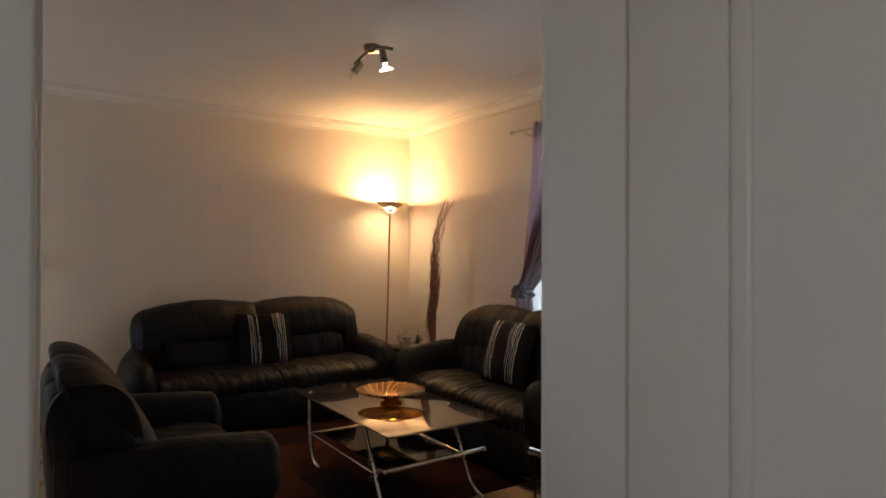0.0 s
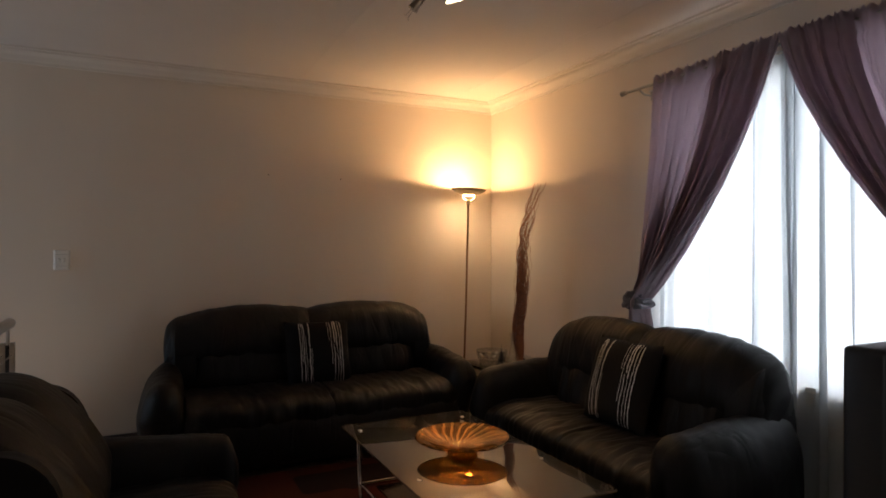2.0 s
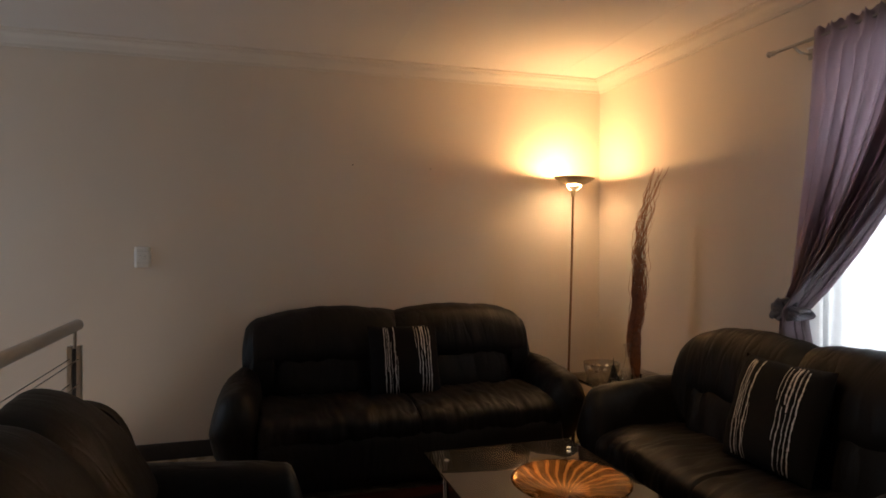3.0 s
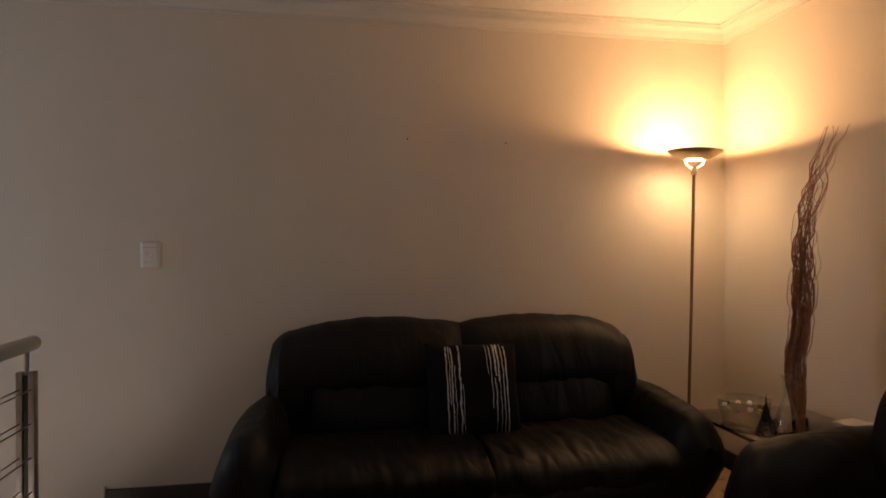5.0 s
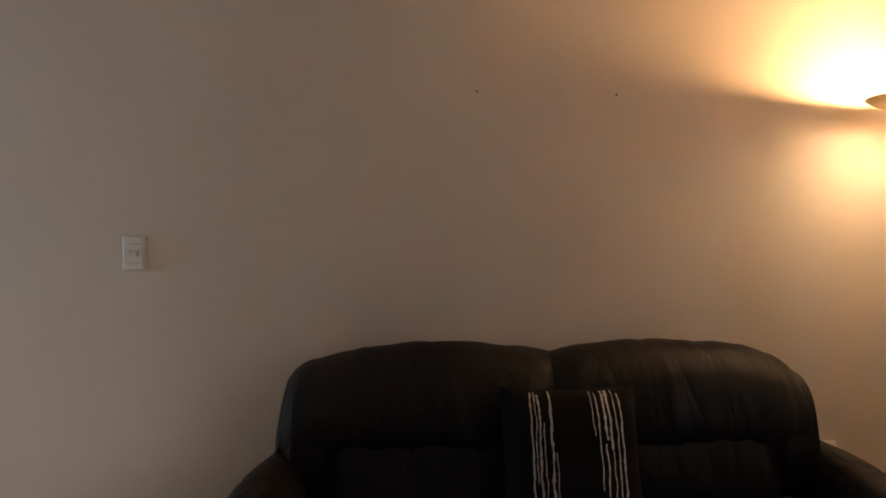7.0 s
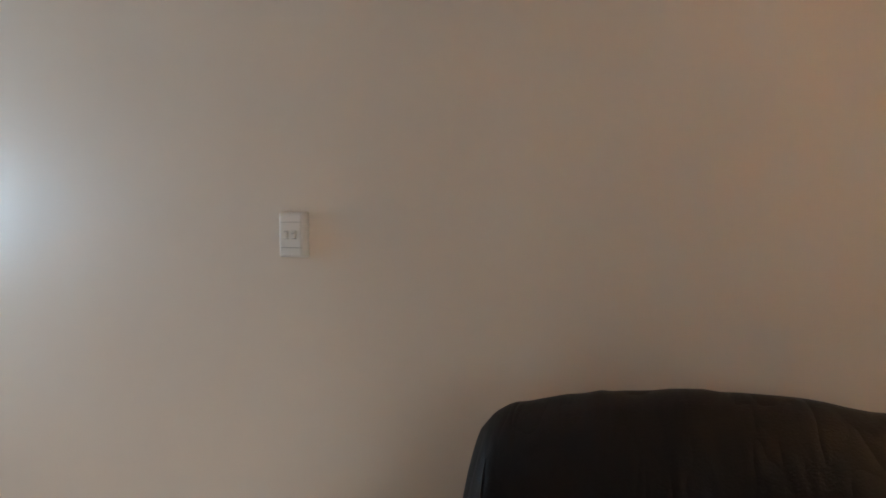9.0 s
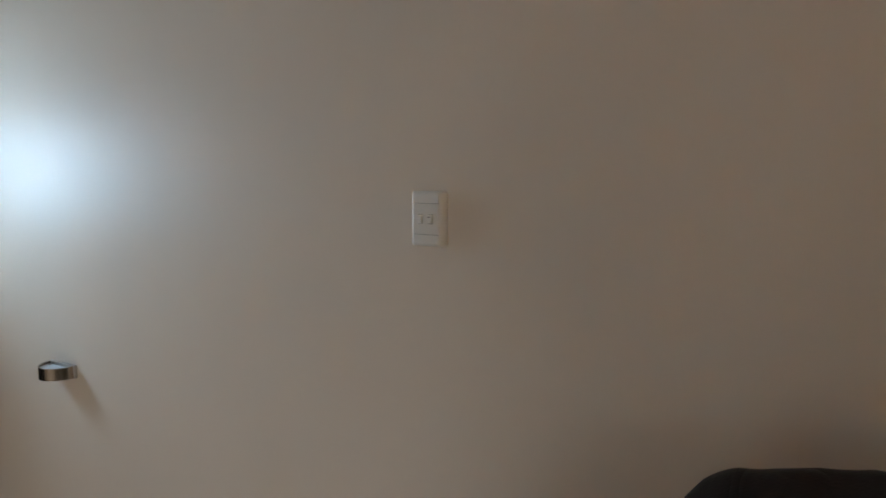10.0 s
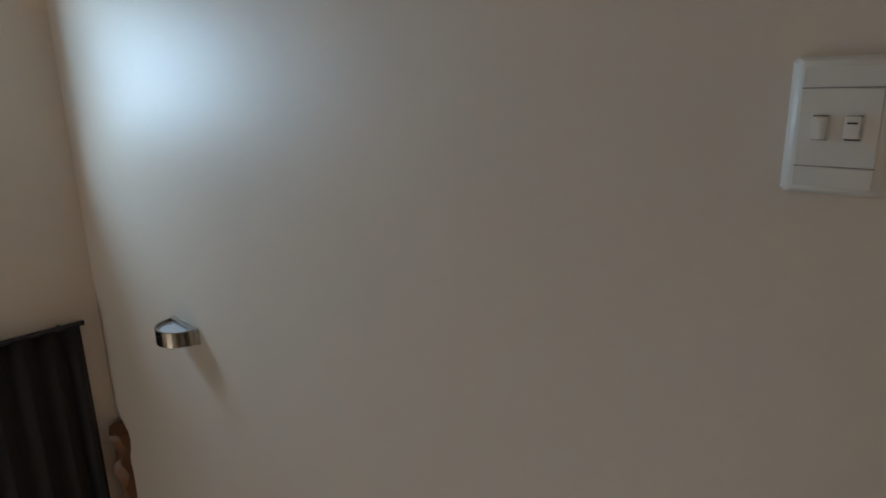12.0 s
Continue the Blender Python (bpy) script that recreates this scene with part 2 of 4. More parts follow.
def amber_material():
    """Ribbed amber glass: brown swirls in clear glass."""
    m = veil(mat("amber_swirl_glass", (0.6, 0.35, 0.12), 0.05, metal=0.8, spec=0.4), 0.5)
    nt = m.node_tree
    tc, gr, ln, nz, rp = (nt.nodes.new(k) for k in ("ShaderNodeTexCoord", "ShaderNodeTexGradient", "ShaderNodeVectorMath", "ShaderNodeTexNoise", "ShaderNodeValToRGB"))
    gr.gradient_type = "RADIAL"
    ln.operation = "LENGTH"
    nz.inputs["Scale"].default_value = 9
    ops = [nt.nodes.new("ShaderNodeMath") for _ in range(4)]
    for o, kind, v in zip(ops, ("MULTIPLY", "MULTIPLY_ADD", "MULTIPLY_ADD", "SINE"), (2 * math.pi * 24, 75.0, 9.0, 0)):
        o.operation = kind
        o.inputs[1].default_value = v
    nt.links.new(tc.outputs["Object"], gr.inputs[0])
    nt.links.new(tc.outputs["Object"], ln.inputs[0])
    nt.links.new(tc.outputs["Object"], nz.inputs[0])
    nt.links.new(gr.outputs["Fac"], ops[0].inputs[0])
    nt.links.new(ln.outputs["Value"], ops[1].inputs[0])
    nt.links.new(ops[0].outputs[0], ops[1].inputs[2])
    nt.links.new(nz.outputs[0], ops[2].inputs[0])
    nt.links.new(ops[1].outputs[0], ops[2].inputs[2])
    nt.links.new(ops[2].outputs[0], ops[3].inputs[0])
    rp.color_ramp.elements[0].color, rp.color_ramp.elements[0].position = (0.10, 0.045, 0.012, 1), 0.30
    rp.color_ramp.elements[1].color, rp.color_ramp.elements[1].position = (0.58, 0.38, 0.16, 1), 0.70
    nt.links.new(ops[3].outputs[0], rp.inputs[0])
    nt.links.new(rp.outputs[0], node_of(m).inputs["Base Color"])
    [n for n in nt.nodes if n.type == "BSDF_TRANSPARENT"][0].inputs[0].default_value = (0.92, 0.62, 0.24, 1)
    rg = nt.nodes.new("ShaderNodeMapRange")
    rg.inputs[1].default_value, rg.inputs[2].default_value, rg.inputs[3].default_value, rg.inputs[4].default_value = -0.7, 0.7, 0.38, 0.66
    nt.links.new(ops[3].outputs[0], rg.inputs[0])
    nt.links.new(rg.outputs[0], [n for n in nt.nodes if n.type == "MIX_SHADER"][0].inputs[0])
    return m


AMBER = amber_material()


# ---- mesh tools ----
def thing(name, label, category, m=None, group="", kind=""):
    ob = new(name)
    if m is not None:
        ob.matrix_world = m
    return tagged(ob, label, category, group, kind)


def link(name, bm, material, parent=None, label="", smooth=True):
    me = bpy.data.meshes.new(name)
    bm.normal_update()
    bm.to_mesh(me)
    bm.free()
    me.materials.append(material)
    if smooth:
        me.polygons.foreach_set("use_smooth", [True] * len(me.polygons))
        me.set_sharp_from_angle(angle=radians(38))
    ob = new(name, me)
    ob.parent = parent
    return tagged(ob, label)


def part(name, bm, material, parent, label=""):
    return link(name, bm, material, parent, label)


def box(a, b, bevel=0.0, seg=2, bm=None):
    out = bm or bmesh.new()
    made = bmesh.ops.create_cube(out, size=1)["verts"]
    for v in made:
        v.co = Vector([(a[i] + b[i]) / 2 + v.co[i] * (b[i] - a[i]) for i in range(3)])
    if bevel:
        edges = list({e for v in made for e in v.link_edges})
        bmesh.ops.bevel(out, geom=edges, offset=bevel, segments=seg, profile=0.6, affect="EDGES")
    return out


def tube(points, r, n=10, bm=None, taper=None):
    """A round bar along points; taper gives the radius at each point."""
    out = bm or bmesh.new()
    ps = [Vector(p) for p in points]
    rings = []
    side = None
    for i, p in enumerate(ps):
        d = (ps[min(i + 1, len(ps) - 1)] - ps[max(i - 1, 0)]).normalized()
        if side is None:
            side = d.orthogonal().normalized()
        side = (side - d * side.dot(d)).normalized()
        up = d.cross(side)
        rr = float(taper[i] if taper else r)
        rings.append([out.verts.new(p + rr * (math.cos(2 * math.pi * k / n) * side + math.sin(2 * math.pi * k / n) * up)) for k in range(n)])
    for a, b in zip(rings, rings[1:]):
        for k in range(n):
            out.faces.new((a[k], a[(k + 1) % n], b[(k + 1) % n], b[k]))
    out.faces.new(rings[0][::-1])
    out.faces.new(rings[-1])
    return out


def bend(points, r=0.04, n=5):
    """Rounds the corners of a line of points."""
    ps = [Vector(p) for p in points]
    out = [ps[0]]
    for a, b, c in zip(ps, ps[1:], ps[2:]):
        p, q = b + (a - b).normalized() * r, b + (c - b).normalized() * r
        for k in range(n + 1):
            t = k / n
            out.append((1 - t) ** 2 * p + 2 * t * (1 - t) * b + t * t * q)
    return out + [ps[-1]]


def lathe(profile, n=40, bm=None, centre=(0, 0, 0), half=False):
    out = bm or bmesh.new()
    c = Vector(centre)
    rings = []
    for r, z in profile:
        if r < 1e-5:
            rings.append([out.verts.new(c + Vector((0, 0, z)))] * n)
        else:
            rings.append([out.verts.new(c + Vector((r * math.cos(2 * math.pi * k / n), r * math.sin(2 * math.pi * k / n), z))) for k in range(n)])
    for a, b in zip(rings, rings[1:]):
        for k in range(n):
            vs = []
            for v in (a[k], a[(k + 1) % n], b[(k + 1) % n], b[k]):
                if v not in vs:
                    vs.append(v)
            if len(vs) > 2:
                out.faces.new(vs)
    return out


def loft(sections, n=28, bm=None):
    """A skin over superellipses, each given as centre, half axes u and v, and exponent; both ends closed."""
    out = bm or bmesh.new()
    rings = []
    for c, u, v, e in sections:
        c, u, v = Vector(c), Vector(u), Vector(v)
        ring = []
        for k in range(n):
            a = 2 * math.pi * k / n
            ca, sa = math.cos(a), math.sin(a)
            ring.append(out.verts.new(c + u * math.copysign(abs(ca) ** (2 / e), ca) + v * math.copysign(abs(sa) ** (2 / e), sa)))
        rings.append(ring)
    for a, b in zip(rings, rings[1:]):
        for k in range(n):
            out.faces.new((a[k], a[(k + 1) % n], b[(k + 1) % n], b[k]))
    out.faces.new(rings[0][::-1])
    out.faces.new(rings[-1])
    bmesh.ops.recalc_face_normals(out, faces=out.faces)
    return out


def crumple(bm, amount, freq, stretch=(1, 1, 1), seed=0.0):
    """Soft folds along the normals."""
    bm.normal_update()
    for v in bm.verts:
        p = Vector((v.co.x * stretch[0], v.co.y * stretch[1], v.co.z * stretch[2])) * freq + Vector((seed, seed * 0.7, seed * 1.3))
        v.co += v.normal * amount * noise.noise(p)
    return bm


def lerp_list(xs, ys, x):
    return float(np.interp(x, xs, ys))


# ---- structure ----
def slab(name, a, b, material, bevel=0.0, label="", parent=None):
    return tagged(link(name, box(a, b, bevel), material, parent, label), kind="" if parent else "structure")


def wall_with_hole(name, axis, at, thick, lo, hi, z0, z1, holes, material):
    """An upright wall along x or y, with rectangular openings (from, to, bottom, top), made of butted blocks in one mesh."""
    bm = bmesh.new()
    cuts = sorted({lo, hi, *[h[0] for h in holes], *[h[1] for h in holes]})
    for p, q in zip(cuts, cuts[1:]):
        zs = [(z0, z1)]
        for h in holes:
            if h[0] <= p and q <= h[1]:
                zs = [(z0, h[2]), (h[3], z1)]
        for za, zb in zs:
            if zb - za > 1e-4:
                if axis == "x":
                    box((p, at, za), (q, at + thick, zb), bm=bm)
                else:
                    box((at, p, za), (at + thick, q, zb), bm=bm)
    bmesh.ops.remove_doubles(bm, verts=bm.verts, dist=1e-4)
    return tagged(link(name, bm, material, smooth=False), kind="structure")


H = 2.47
slab("wall_north", (-5.42, 0, -2.7), (0.22, 0.2, H + 0.1), PAINT)
wall_with_hole("wall_east", "y", 0.0, 0.2, -4.5, 0.0, -0.15, H + 0.1, [(-3.46, -1.86, 0.69, 2.08)], PAINT)
wall_with_hole("wall_west", "y", -5.4, 0.2, -3.5, 0.0, -2.7, H + 0.1, [(-0.69, -0.215, 1.1, 1.56)], PAINT)
wall_with_hole("wall_south", "x", -4.5, 0.13, -3.25, 0.0, -0.15, H + 0.1, [(-3.131, -2.294, 0.0, 2.072)], PAINT)
# Unseen wall; its hole is made up to let the lower fill in.
wall_with_hole("wall_stair_south", "x", -3.5, 0.1, -5.2, -3.25, -2.7, H + 0.1, [(-4.95, -3.65, -1.85, -0.75)], PAINT)
slab("wall_stub", (-3.25, -4.37, 0), (-3.15, -3.4, H + 0.1), PAINT)
slab("wall_under_landing", (-3.35, -3.4, -2.7), (-3.25, -0.95, -0.16), PAINT)
slab("wall_bedroom_south", (-4.4, -6.8, -0.15), (-0.95, -6.65, H + 0.1), PAINT)
wall_with_hole("wall_bedroom_west", "y", -4.4, 0.15, -6.65, -4.5, -0.15, H + 0.1, [(-6.2, -5.0, 1.0, 2.0)], PAINT)
slab("wall_bedroom_east", (-1.1, -6.65, -0.15), (-0.95, -4.5, H + 0.1), PAINT)
slab("wall_bedroom_north", (-4.25, -4.5, -0.15), (-3.25, -4.37, H + 0.1), PAINT)
ceiling = bmesh.new()
box((-5.42, -6.8, H), (0.22, 0.0, H + 0.1), bm=ceiling)
for sx in (-0.40, -1.60, -2.80, -4.0):
    box((sx - 0.0035, -4.37, H - 0.0015), (sx + 0.0035, -0.07, H + 0.01), bm=ceiling)
tagged(link("ceiling", ceiling, CEIL, smooth=False), kind="structure")


def cornice(name, pts):
    """A stepped cove moulding between wall and ceiling; pts are (x, y) along the wall's face with the room on the right hand."""
    prof = [(0.0, -0.085), (0.012, -0.085), (0.014, -0.07), (0.02, -0.066), (0.03, -0.045), (0.046, -0.028), (0.062, -0.022), (0.066, -0.012), (0.082, -0.01), (0.084, 0.0), (0.0, 0.0)]
    bm = bmesh.new()
    rings = []
    for x, y, nx, ny in pts:
        rings.append([bm.verts.new((x + nx * d, y + ny * d, H + z)) for d, z in prof])
    for a, b in zip(rings, rings[1:]):
        for k in range(len(prof)):
            bm.faces.new((a[k], a[(k + 1) % len(prof)], b[(k + 1) % len(prof)], b[k]))
    bm.faces.new(rings[0])
    bm.faces.new(rings[-1][::-1])
    bmesh.ops.recalc_face_normals(bm, faces=bm.faces)
    return tagged(link(name, bm, CORNICE), kind="structure")


cornice("cornice", [(-5.2, 0, 0, -1), (0, 0, -1, -1), (0, -4.37, -1, 1), (-3.15, -4.37, 1, 1), (-3.15, -3.4, 1, 0)])
slab("baseboard_north", (-3.24, -0.016, 0.0), (-0.0, 0.0, 0.1), SKIRT, 0.003)
slab("baseboard_east", (-0.016, -4.37, 0.0), (0.0, -0.017, 0.1), SKIRT, 0.003)
slab("baseboard_south", (-2.24, -4.37, 0.0), (-0.017, -4.354, 0.1), SKIRT, 0.003)
slab("stair_edge_trim", (-3.262, -0.022, -0.15), (-3.242, 0.0, 0.115), TRIM, 0.003)


def floor_and_tiles():
    fl = slab("floor", (-3.25, -4.5, -0.16), (0.0, 0.0, -0.006), GROUT)
    step, gap = 0.4, 0.004
    cache = {}
    y = 0.0
    while y > -4.5 + 1e-6:
        y2 = max(y - step, -4.5)
        x = 0.0
        while x > -3.25 + 1e-6:
            x2 = max(x - step, -3.25)
            key = (round(x - x2, 3), round(y - y2, 3))
            if key not in cache:
                w, d = (key[0] - gap) / 2, (key[1] - gap) / 2
                bm = box((-w, -d, -0.007), (w, d, 0.0), 0.0015, 1)
                me = bpy.data.meshes.new("tile")
                bm.to_mesh(me)
                bm.free()
                me.materials.append(TILE)
                cache[key] = me
            t = new("tile", cache[key])
            t.parent = fl
            t.location = ((x + x2) / 2, (y + y2) / 2, 0.0)
            x = x2
        y = y2
    slab("floor_bedroom", (-4.25, -6.65, -0.16), (-1.1, -4.5, 0.0), TILE)
    slab("ground", (-400, -400, -2.9), (400, 400, -2.71), mat("dry_ground", (0.22, 0.18, 0.12), 0.95, var=0.3, scale=0.5))
    slab("floor_lower", (-5.2, -3.4, -2.7), (-3.35, 0.0, -2.6), TILE)


def east_window():
    w = thing("window_1", "white-framed window full of daylight behind the curtains", "window", kind="structure")
    bm = bmesh.new()
    for a, b in (((0.10, -3.46, 0.69), (0.15, -3.41, 2.08)), ((0.10, -1.91, 0.69), (0.15, -1.86, 2.08)), ((0.10, -3.41, 0.69), (0.15, -1.91, 0.74)),
                 ((0.10, -3.41, 2.03), (0.15, -1.91, 2.08)), ((0.10, -2.685, 0.74), (0.15, -2.635, 2.03))):
        box(a, b, 0.004, bm=bm)
    part("window_frame", bm, TRIM, w)
    for a, b in ((-3.41, -2.685), (-2.635, -1.91)):
        p = part("pane", box((0.122, a, 0.74), (0.128, b, 2.03)), PANE, w)
        p.visible_shadow = False
    part("window_sill", box((-0.02, -3.5, 0.665), (0.1, -1.82, 0.69), 0.005), TRIM, w)


def stair_window():
    w = thing("window_2", "small high window lighting the stairwell", "window", kind="structure")
    bm = bmesh.new()
    for a, b in (((-5.33, -0.69, 1.1), (-5.29, -0.66, 1.56)), ((-5.33, -0.245, 1.1), (-5.29, -0.215, 1.56)), ((-5.33, -0.66, 1.1), (-5.29, -0.245, 1.13)), ((-5.33, -0.66, 1.53), (-5.29, -0.245, 1.56))):
        box(a, b, 0.004, bm=bm)
    part("window_frame", bm, TRIM, w)
    p = part("pane", box((-5.313, -0.66, 1.13), (-5.307, -0.245, 1.53)), PANE, w)
    p.visible_shadow = False


def bedroom_window():
    w = thing("window_3", "plain white bedroom window", "window", kind="structure")
    bm = bmesh.new()
    for a, b in (((-4.29, -6.2, 1.0), (-4.26, -6.15, 2.0)), ((-4.29, -5.05, 1.0), (-4.26, -5.0, 2.0)), ((-4.29, -6.15, 1.0), (-4.26, -5.05, 1.05)), ((-4.29, -6.15, 1.95), (-4.26, -5.05, 2.0))):
        box(a, b, 0.004, bm=bm)
    part("window_frame", bm, TRIM, w)
    p = part("pane", box((-4.278, -6.15, 1.05), (-4.273, -5.05, 1.95)), PANE, w)
    p.visible_shadow = False


def doorway():
    fr = thing("door_frame", "white painted door frame with architraves", "door frame", kind="structure")
    for nm, a, b in (("jamb", (-2.336, -4.555, 0), (-2.316, -4.37, 2.05)), ("jamb", (-3.130, -4.555, 0), (-3.110, -4.37, 2.05)), ("head", (-3.130, -4.553, 2.05), (-2.296, -4.372, 2.07))):
        part(nm, box((a[0] + (0.02 if a[0] > -2.5 else 0), a[1], a[2]), (b[0] + (0.02 if a[0] > -2.5 else 0), b[1], b[2]), 0.004), TRIM, fr)
    for y0, y1 in ((-4.37, -4.352), (-4.573, -4.555)):
        part("architrave", box((-3.190, y0, 0), (-3.114, y1, 2.13), 0.006, 3), TRIM, fr)
        if y0 > -4.5:
            part("architrave", box((-2.312, y0, 0), (-2.245, y1, 2.13), 0.006, 3), TRIM, fr)
        part("architrave", box((-3.114, y0, 2.055), (-2.312, y1, 2.13), 0.006, 3), TRIM, fr)
    d = thing("door_1", "white panelled interior door standing fully open", "door", kind="structure")
    x0, x1, y0, y1 = -2.315, -2.275, -5.37, -4.560
    st = 0.172
    for nm, a, b in (("stile", (x0, y1 - st, 0.01), (x1, y1, 2.03)), ("stile", (x0, y0, 0.01), (x1, y0 + st, 2.03)),
                     ("rail", (x0, y0 + st, 1.86), (x1, y1 - st, 2.03)), ("rail", (x0, y0 + st, 0.01), (x1, y1 - st, 0.25))):
        part(nm, box(a, b, 0.004, 2), TRIM, d)
    for ya, yb in ((y1 - st - 0.032, y1 - st), (y0 + st, y0 + st + 0.032)):
        part("moulding", box((x0 + 0.001, ya, 0.25), (x0 + 0.02, yb, 1.86), 0.008, 3), TRIM, d)
    part("panel", box((x0 + 0.009, y0 + st, 0.25), (x1 - 0.006, y1 - st, 1.86)), TRIM, d)
    h = part("door_handle", tube(bend([(x0 + 0.002, -5.31, 1.0), (x0 - 0.045, -5.31, 1.0), (x0 - 0.045, -5.2, 1.0)], 0.015), 0.009), STEEL, d, "steel lever handle")
    part("rose", lathe([(0, 0), (0.024, 0), (0.024, 0.006), (0, 0.007)], 20), STEEL, h).matrix_local = pose(x0, -5.31, 1.0, 0, -90, 0)


def staircase():
    s = thing("staircase", "plain tiled flight of stairs going down along the wall", "stairs", kind="structure")
    for k in range(7):
        x1 = -3.262 - k * 0.275
        z = -0.18 * (k + 1)
        part("step", box((x1 - 0.275, -0.95, z - 0.16), (x1, -0.002, z), 0.006), TILE, s)
    part("carriage", box((-5.19, -0.95, -2.6), (-3.4, -0.9, -1.45)), PAINT, s)


# ---- things ----
def sofa(name, hw, seats, label, category, m, k=1.0, ah=0.58, dip=0.0, tuck_in=0.0, arm_out=0.0):
    """A rolled-arm leather seat; hw is half the back's width, k scales its depth; the front faces local -y."""
    s = thing(name, label, category, m)

    def P(x, y, z):
        return (x, y * k, z)
    w = hw + 0.12
    part("base", box(P(-w + 0.16, -0.74, 0.05), P(w - 0.16, -0.08, 0.27), 0.03, 3), LEATHER2, s)
    bm = loft([(P(x, -0.80, 0.19), P(0, 0.07 * q, 0), (0, 0, 0.145 * q), 3.4) for x, q in ((-w + 0.17, 0.5), (-w + 0.19, 0.9), (-w + 0.26, 1), (-w * 0.5, 1), (0, 1), (w * 0.5, 1), (w - 0.26, 1), (w - 0.19, 0.9), (w - 0.17, 0.5))])
    part("front_panel", bm, LEATHER2, s)
    for fx in (-w + 0.22, w - 0.22):
        for fy in (-0.68, -0.14):
            part("foot", lathe([(0, 0), (0.022, 0), (0.028, 0.05), (0, 0.05)], 14, centre=P(fx, fy, 0)), BLACK, s)
    inner = hw - 0.07
    sw = 2 * inner / seats
    for i in range(seats):
        a, b = -inner + i * sw - 0.002, -inner + (i + 1) * sw + 0.002
        secs = []
        for t in np.linspace(0, 1, 90):
            q = max(0.8, min(1, (4 * t * (1 - t) * 16)) ** 0.3) if 0 < t < 1 else 0.72
            secs.append((P(a + (b - a) * t, -0.55, 0.335 + 0.004 * math.sin(math.pi * t)), P(0, 0.315 * (0.93 + 0.07 * q), 0), (0, 0, 0.1 * q), 3.2))
        bm = crumple(crumple(loft(secs, 56), 0.012, 7, (1.6, 1, 1), i * 7.1 + hw), 0.009, 15, (2.2, 0.6, 0.6), i * 3.3)
        part("seat_cushion", bm, LEATHER, s)
    ss = [0, 0.04, 0.1, 0.3, 0.5, 0.7, 0.84, 0.91, 0.955, 0.985, 1.0]
    zz = [0.866, 0.878, 0.889, 0.903, 0.905, 0.893, 0.863, 0.843, 0.818, 0.782, 0.70]

    def crest(s_):
        return lerp_list(ss, zz, s_) + dip * max(0, 1 - s_ / 0.45)
    spread = np.sin(np.linspace(0, 1, 40) ** 0.9 * math.pi / 2)
    deep = 0.125 if seats == 2 else 0.16
    halves = [(0.002, hw), (-0.002, -hw - 0.010)] if seats == 2 else [(-hw, hw)]
    for i, (x0, x1) in enumerate(halves):
        secs, low, shell = [], [], []
        for t in (spread if seats == 2 else 0.5 + 0.5 * np.concatenate([-spread[:0:-1], spread])):
            if seats == 2:
                top, end = crest(t), max(0.35, 1 - max(0, (t - 0.9) / 0.1) ** 2) ** 0.5
                inn = min(1, 0.72 + t / 0.12)
            else:
                top, end = crest(abs(2 * t - 1)) - 0.018, max(0.3, 1 - max(0, (abs(2 * t - 1) - 0.8) / 0.2) ** 2) ** 0.5
                inn = 1
            q = max(0.12, min(end, inn))
            x = x0 + (x1 - x0) * t
            lo = 0.575 if seats == 2 else 0.54
            if seats == 2:
                secs.append((P(x, -0.195 - 0.015 * q, (top + lo) / 2), P(0, deep * q, 0.03), P(0, 0.035, (top - lo) / 2), 2.3))
            else:
                secs.append((P(x, -0.236, (top + 0.5) / 2), P(0, 0.125 * q, 0.02), P(0, 0.115, (top - 0.5) / 2), 2.5))
            shell.append((P(x * 0.985, -0.11, (top - 0.1 + 0.1) / 2), P(0, 0.08 * max(q, 0.6), 0), (0, 0.02, (top - 0.1 - 0.1) / 2), 4))
        bm = crumple(crumple(loft(secs, 60), 0.008, 5, (1, 1, 1), i * 5.0 + hw), 0.006 if seats == 2 else 0.002, 9, (2.2, 0.4, 0.4), i * 2.0 + 9)
        part("headrest", bm, LEATHER, s)
        part("back_shell", loft(shell, 28), LEATHER2, s)
        if seats == 2:
            la, lb = x0 + math.copysign(0.07, x1), x1 - math.copysign(0.15, x1)
        else:
            la, lb = x0 + 0.1, x1 - 0.1
        for t in np.linspace(0, 1, 22):
            q = max(0.3, min(1, 4 * t * (1 - t) * 3)) ** 0.5
            low.append((P(la + (lb - la) * t, -0.272, 0.54), P(0, 0.092 * q, 0.012), P(0, 0.04, 0.15 * (0.85 + 0.15 * q)), 2.6))
        bm = crumple(loft(low, 40), 0.014, 9, (1.8, 0.8, 0.7), i * 4.0 + 2)
        part("lumbar_cushion", bm, LEATHER, s)
    for sg in (-1, 1):
        wing = []
        for t in np.linspace(0, 1, 12):
            q = max(0.4, min(1, 4 * t * (1 - t) * 2.2)) ** 0.5
            wing.append((P(sg * (hw - 0.012 - 0.17 * (1 - t) * (1 if seats == 2 else 0.5)), -0.19, 0.60), P(0, 0.16 * q, 0.0), P(0, 0.03, 0.21 * q), 2.6))
        part("wing", crumple(loft(wing, 36), 0.006, 8, seed=sg + hw), LEATHER, s)
        secs = []
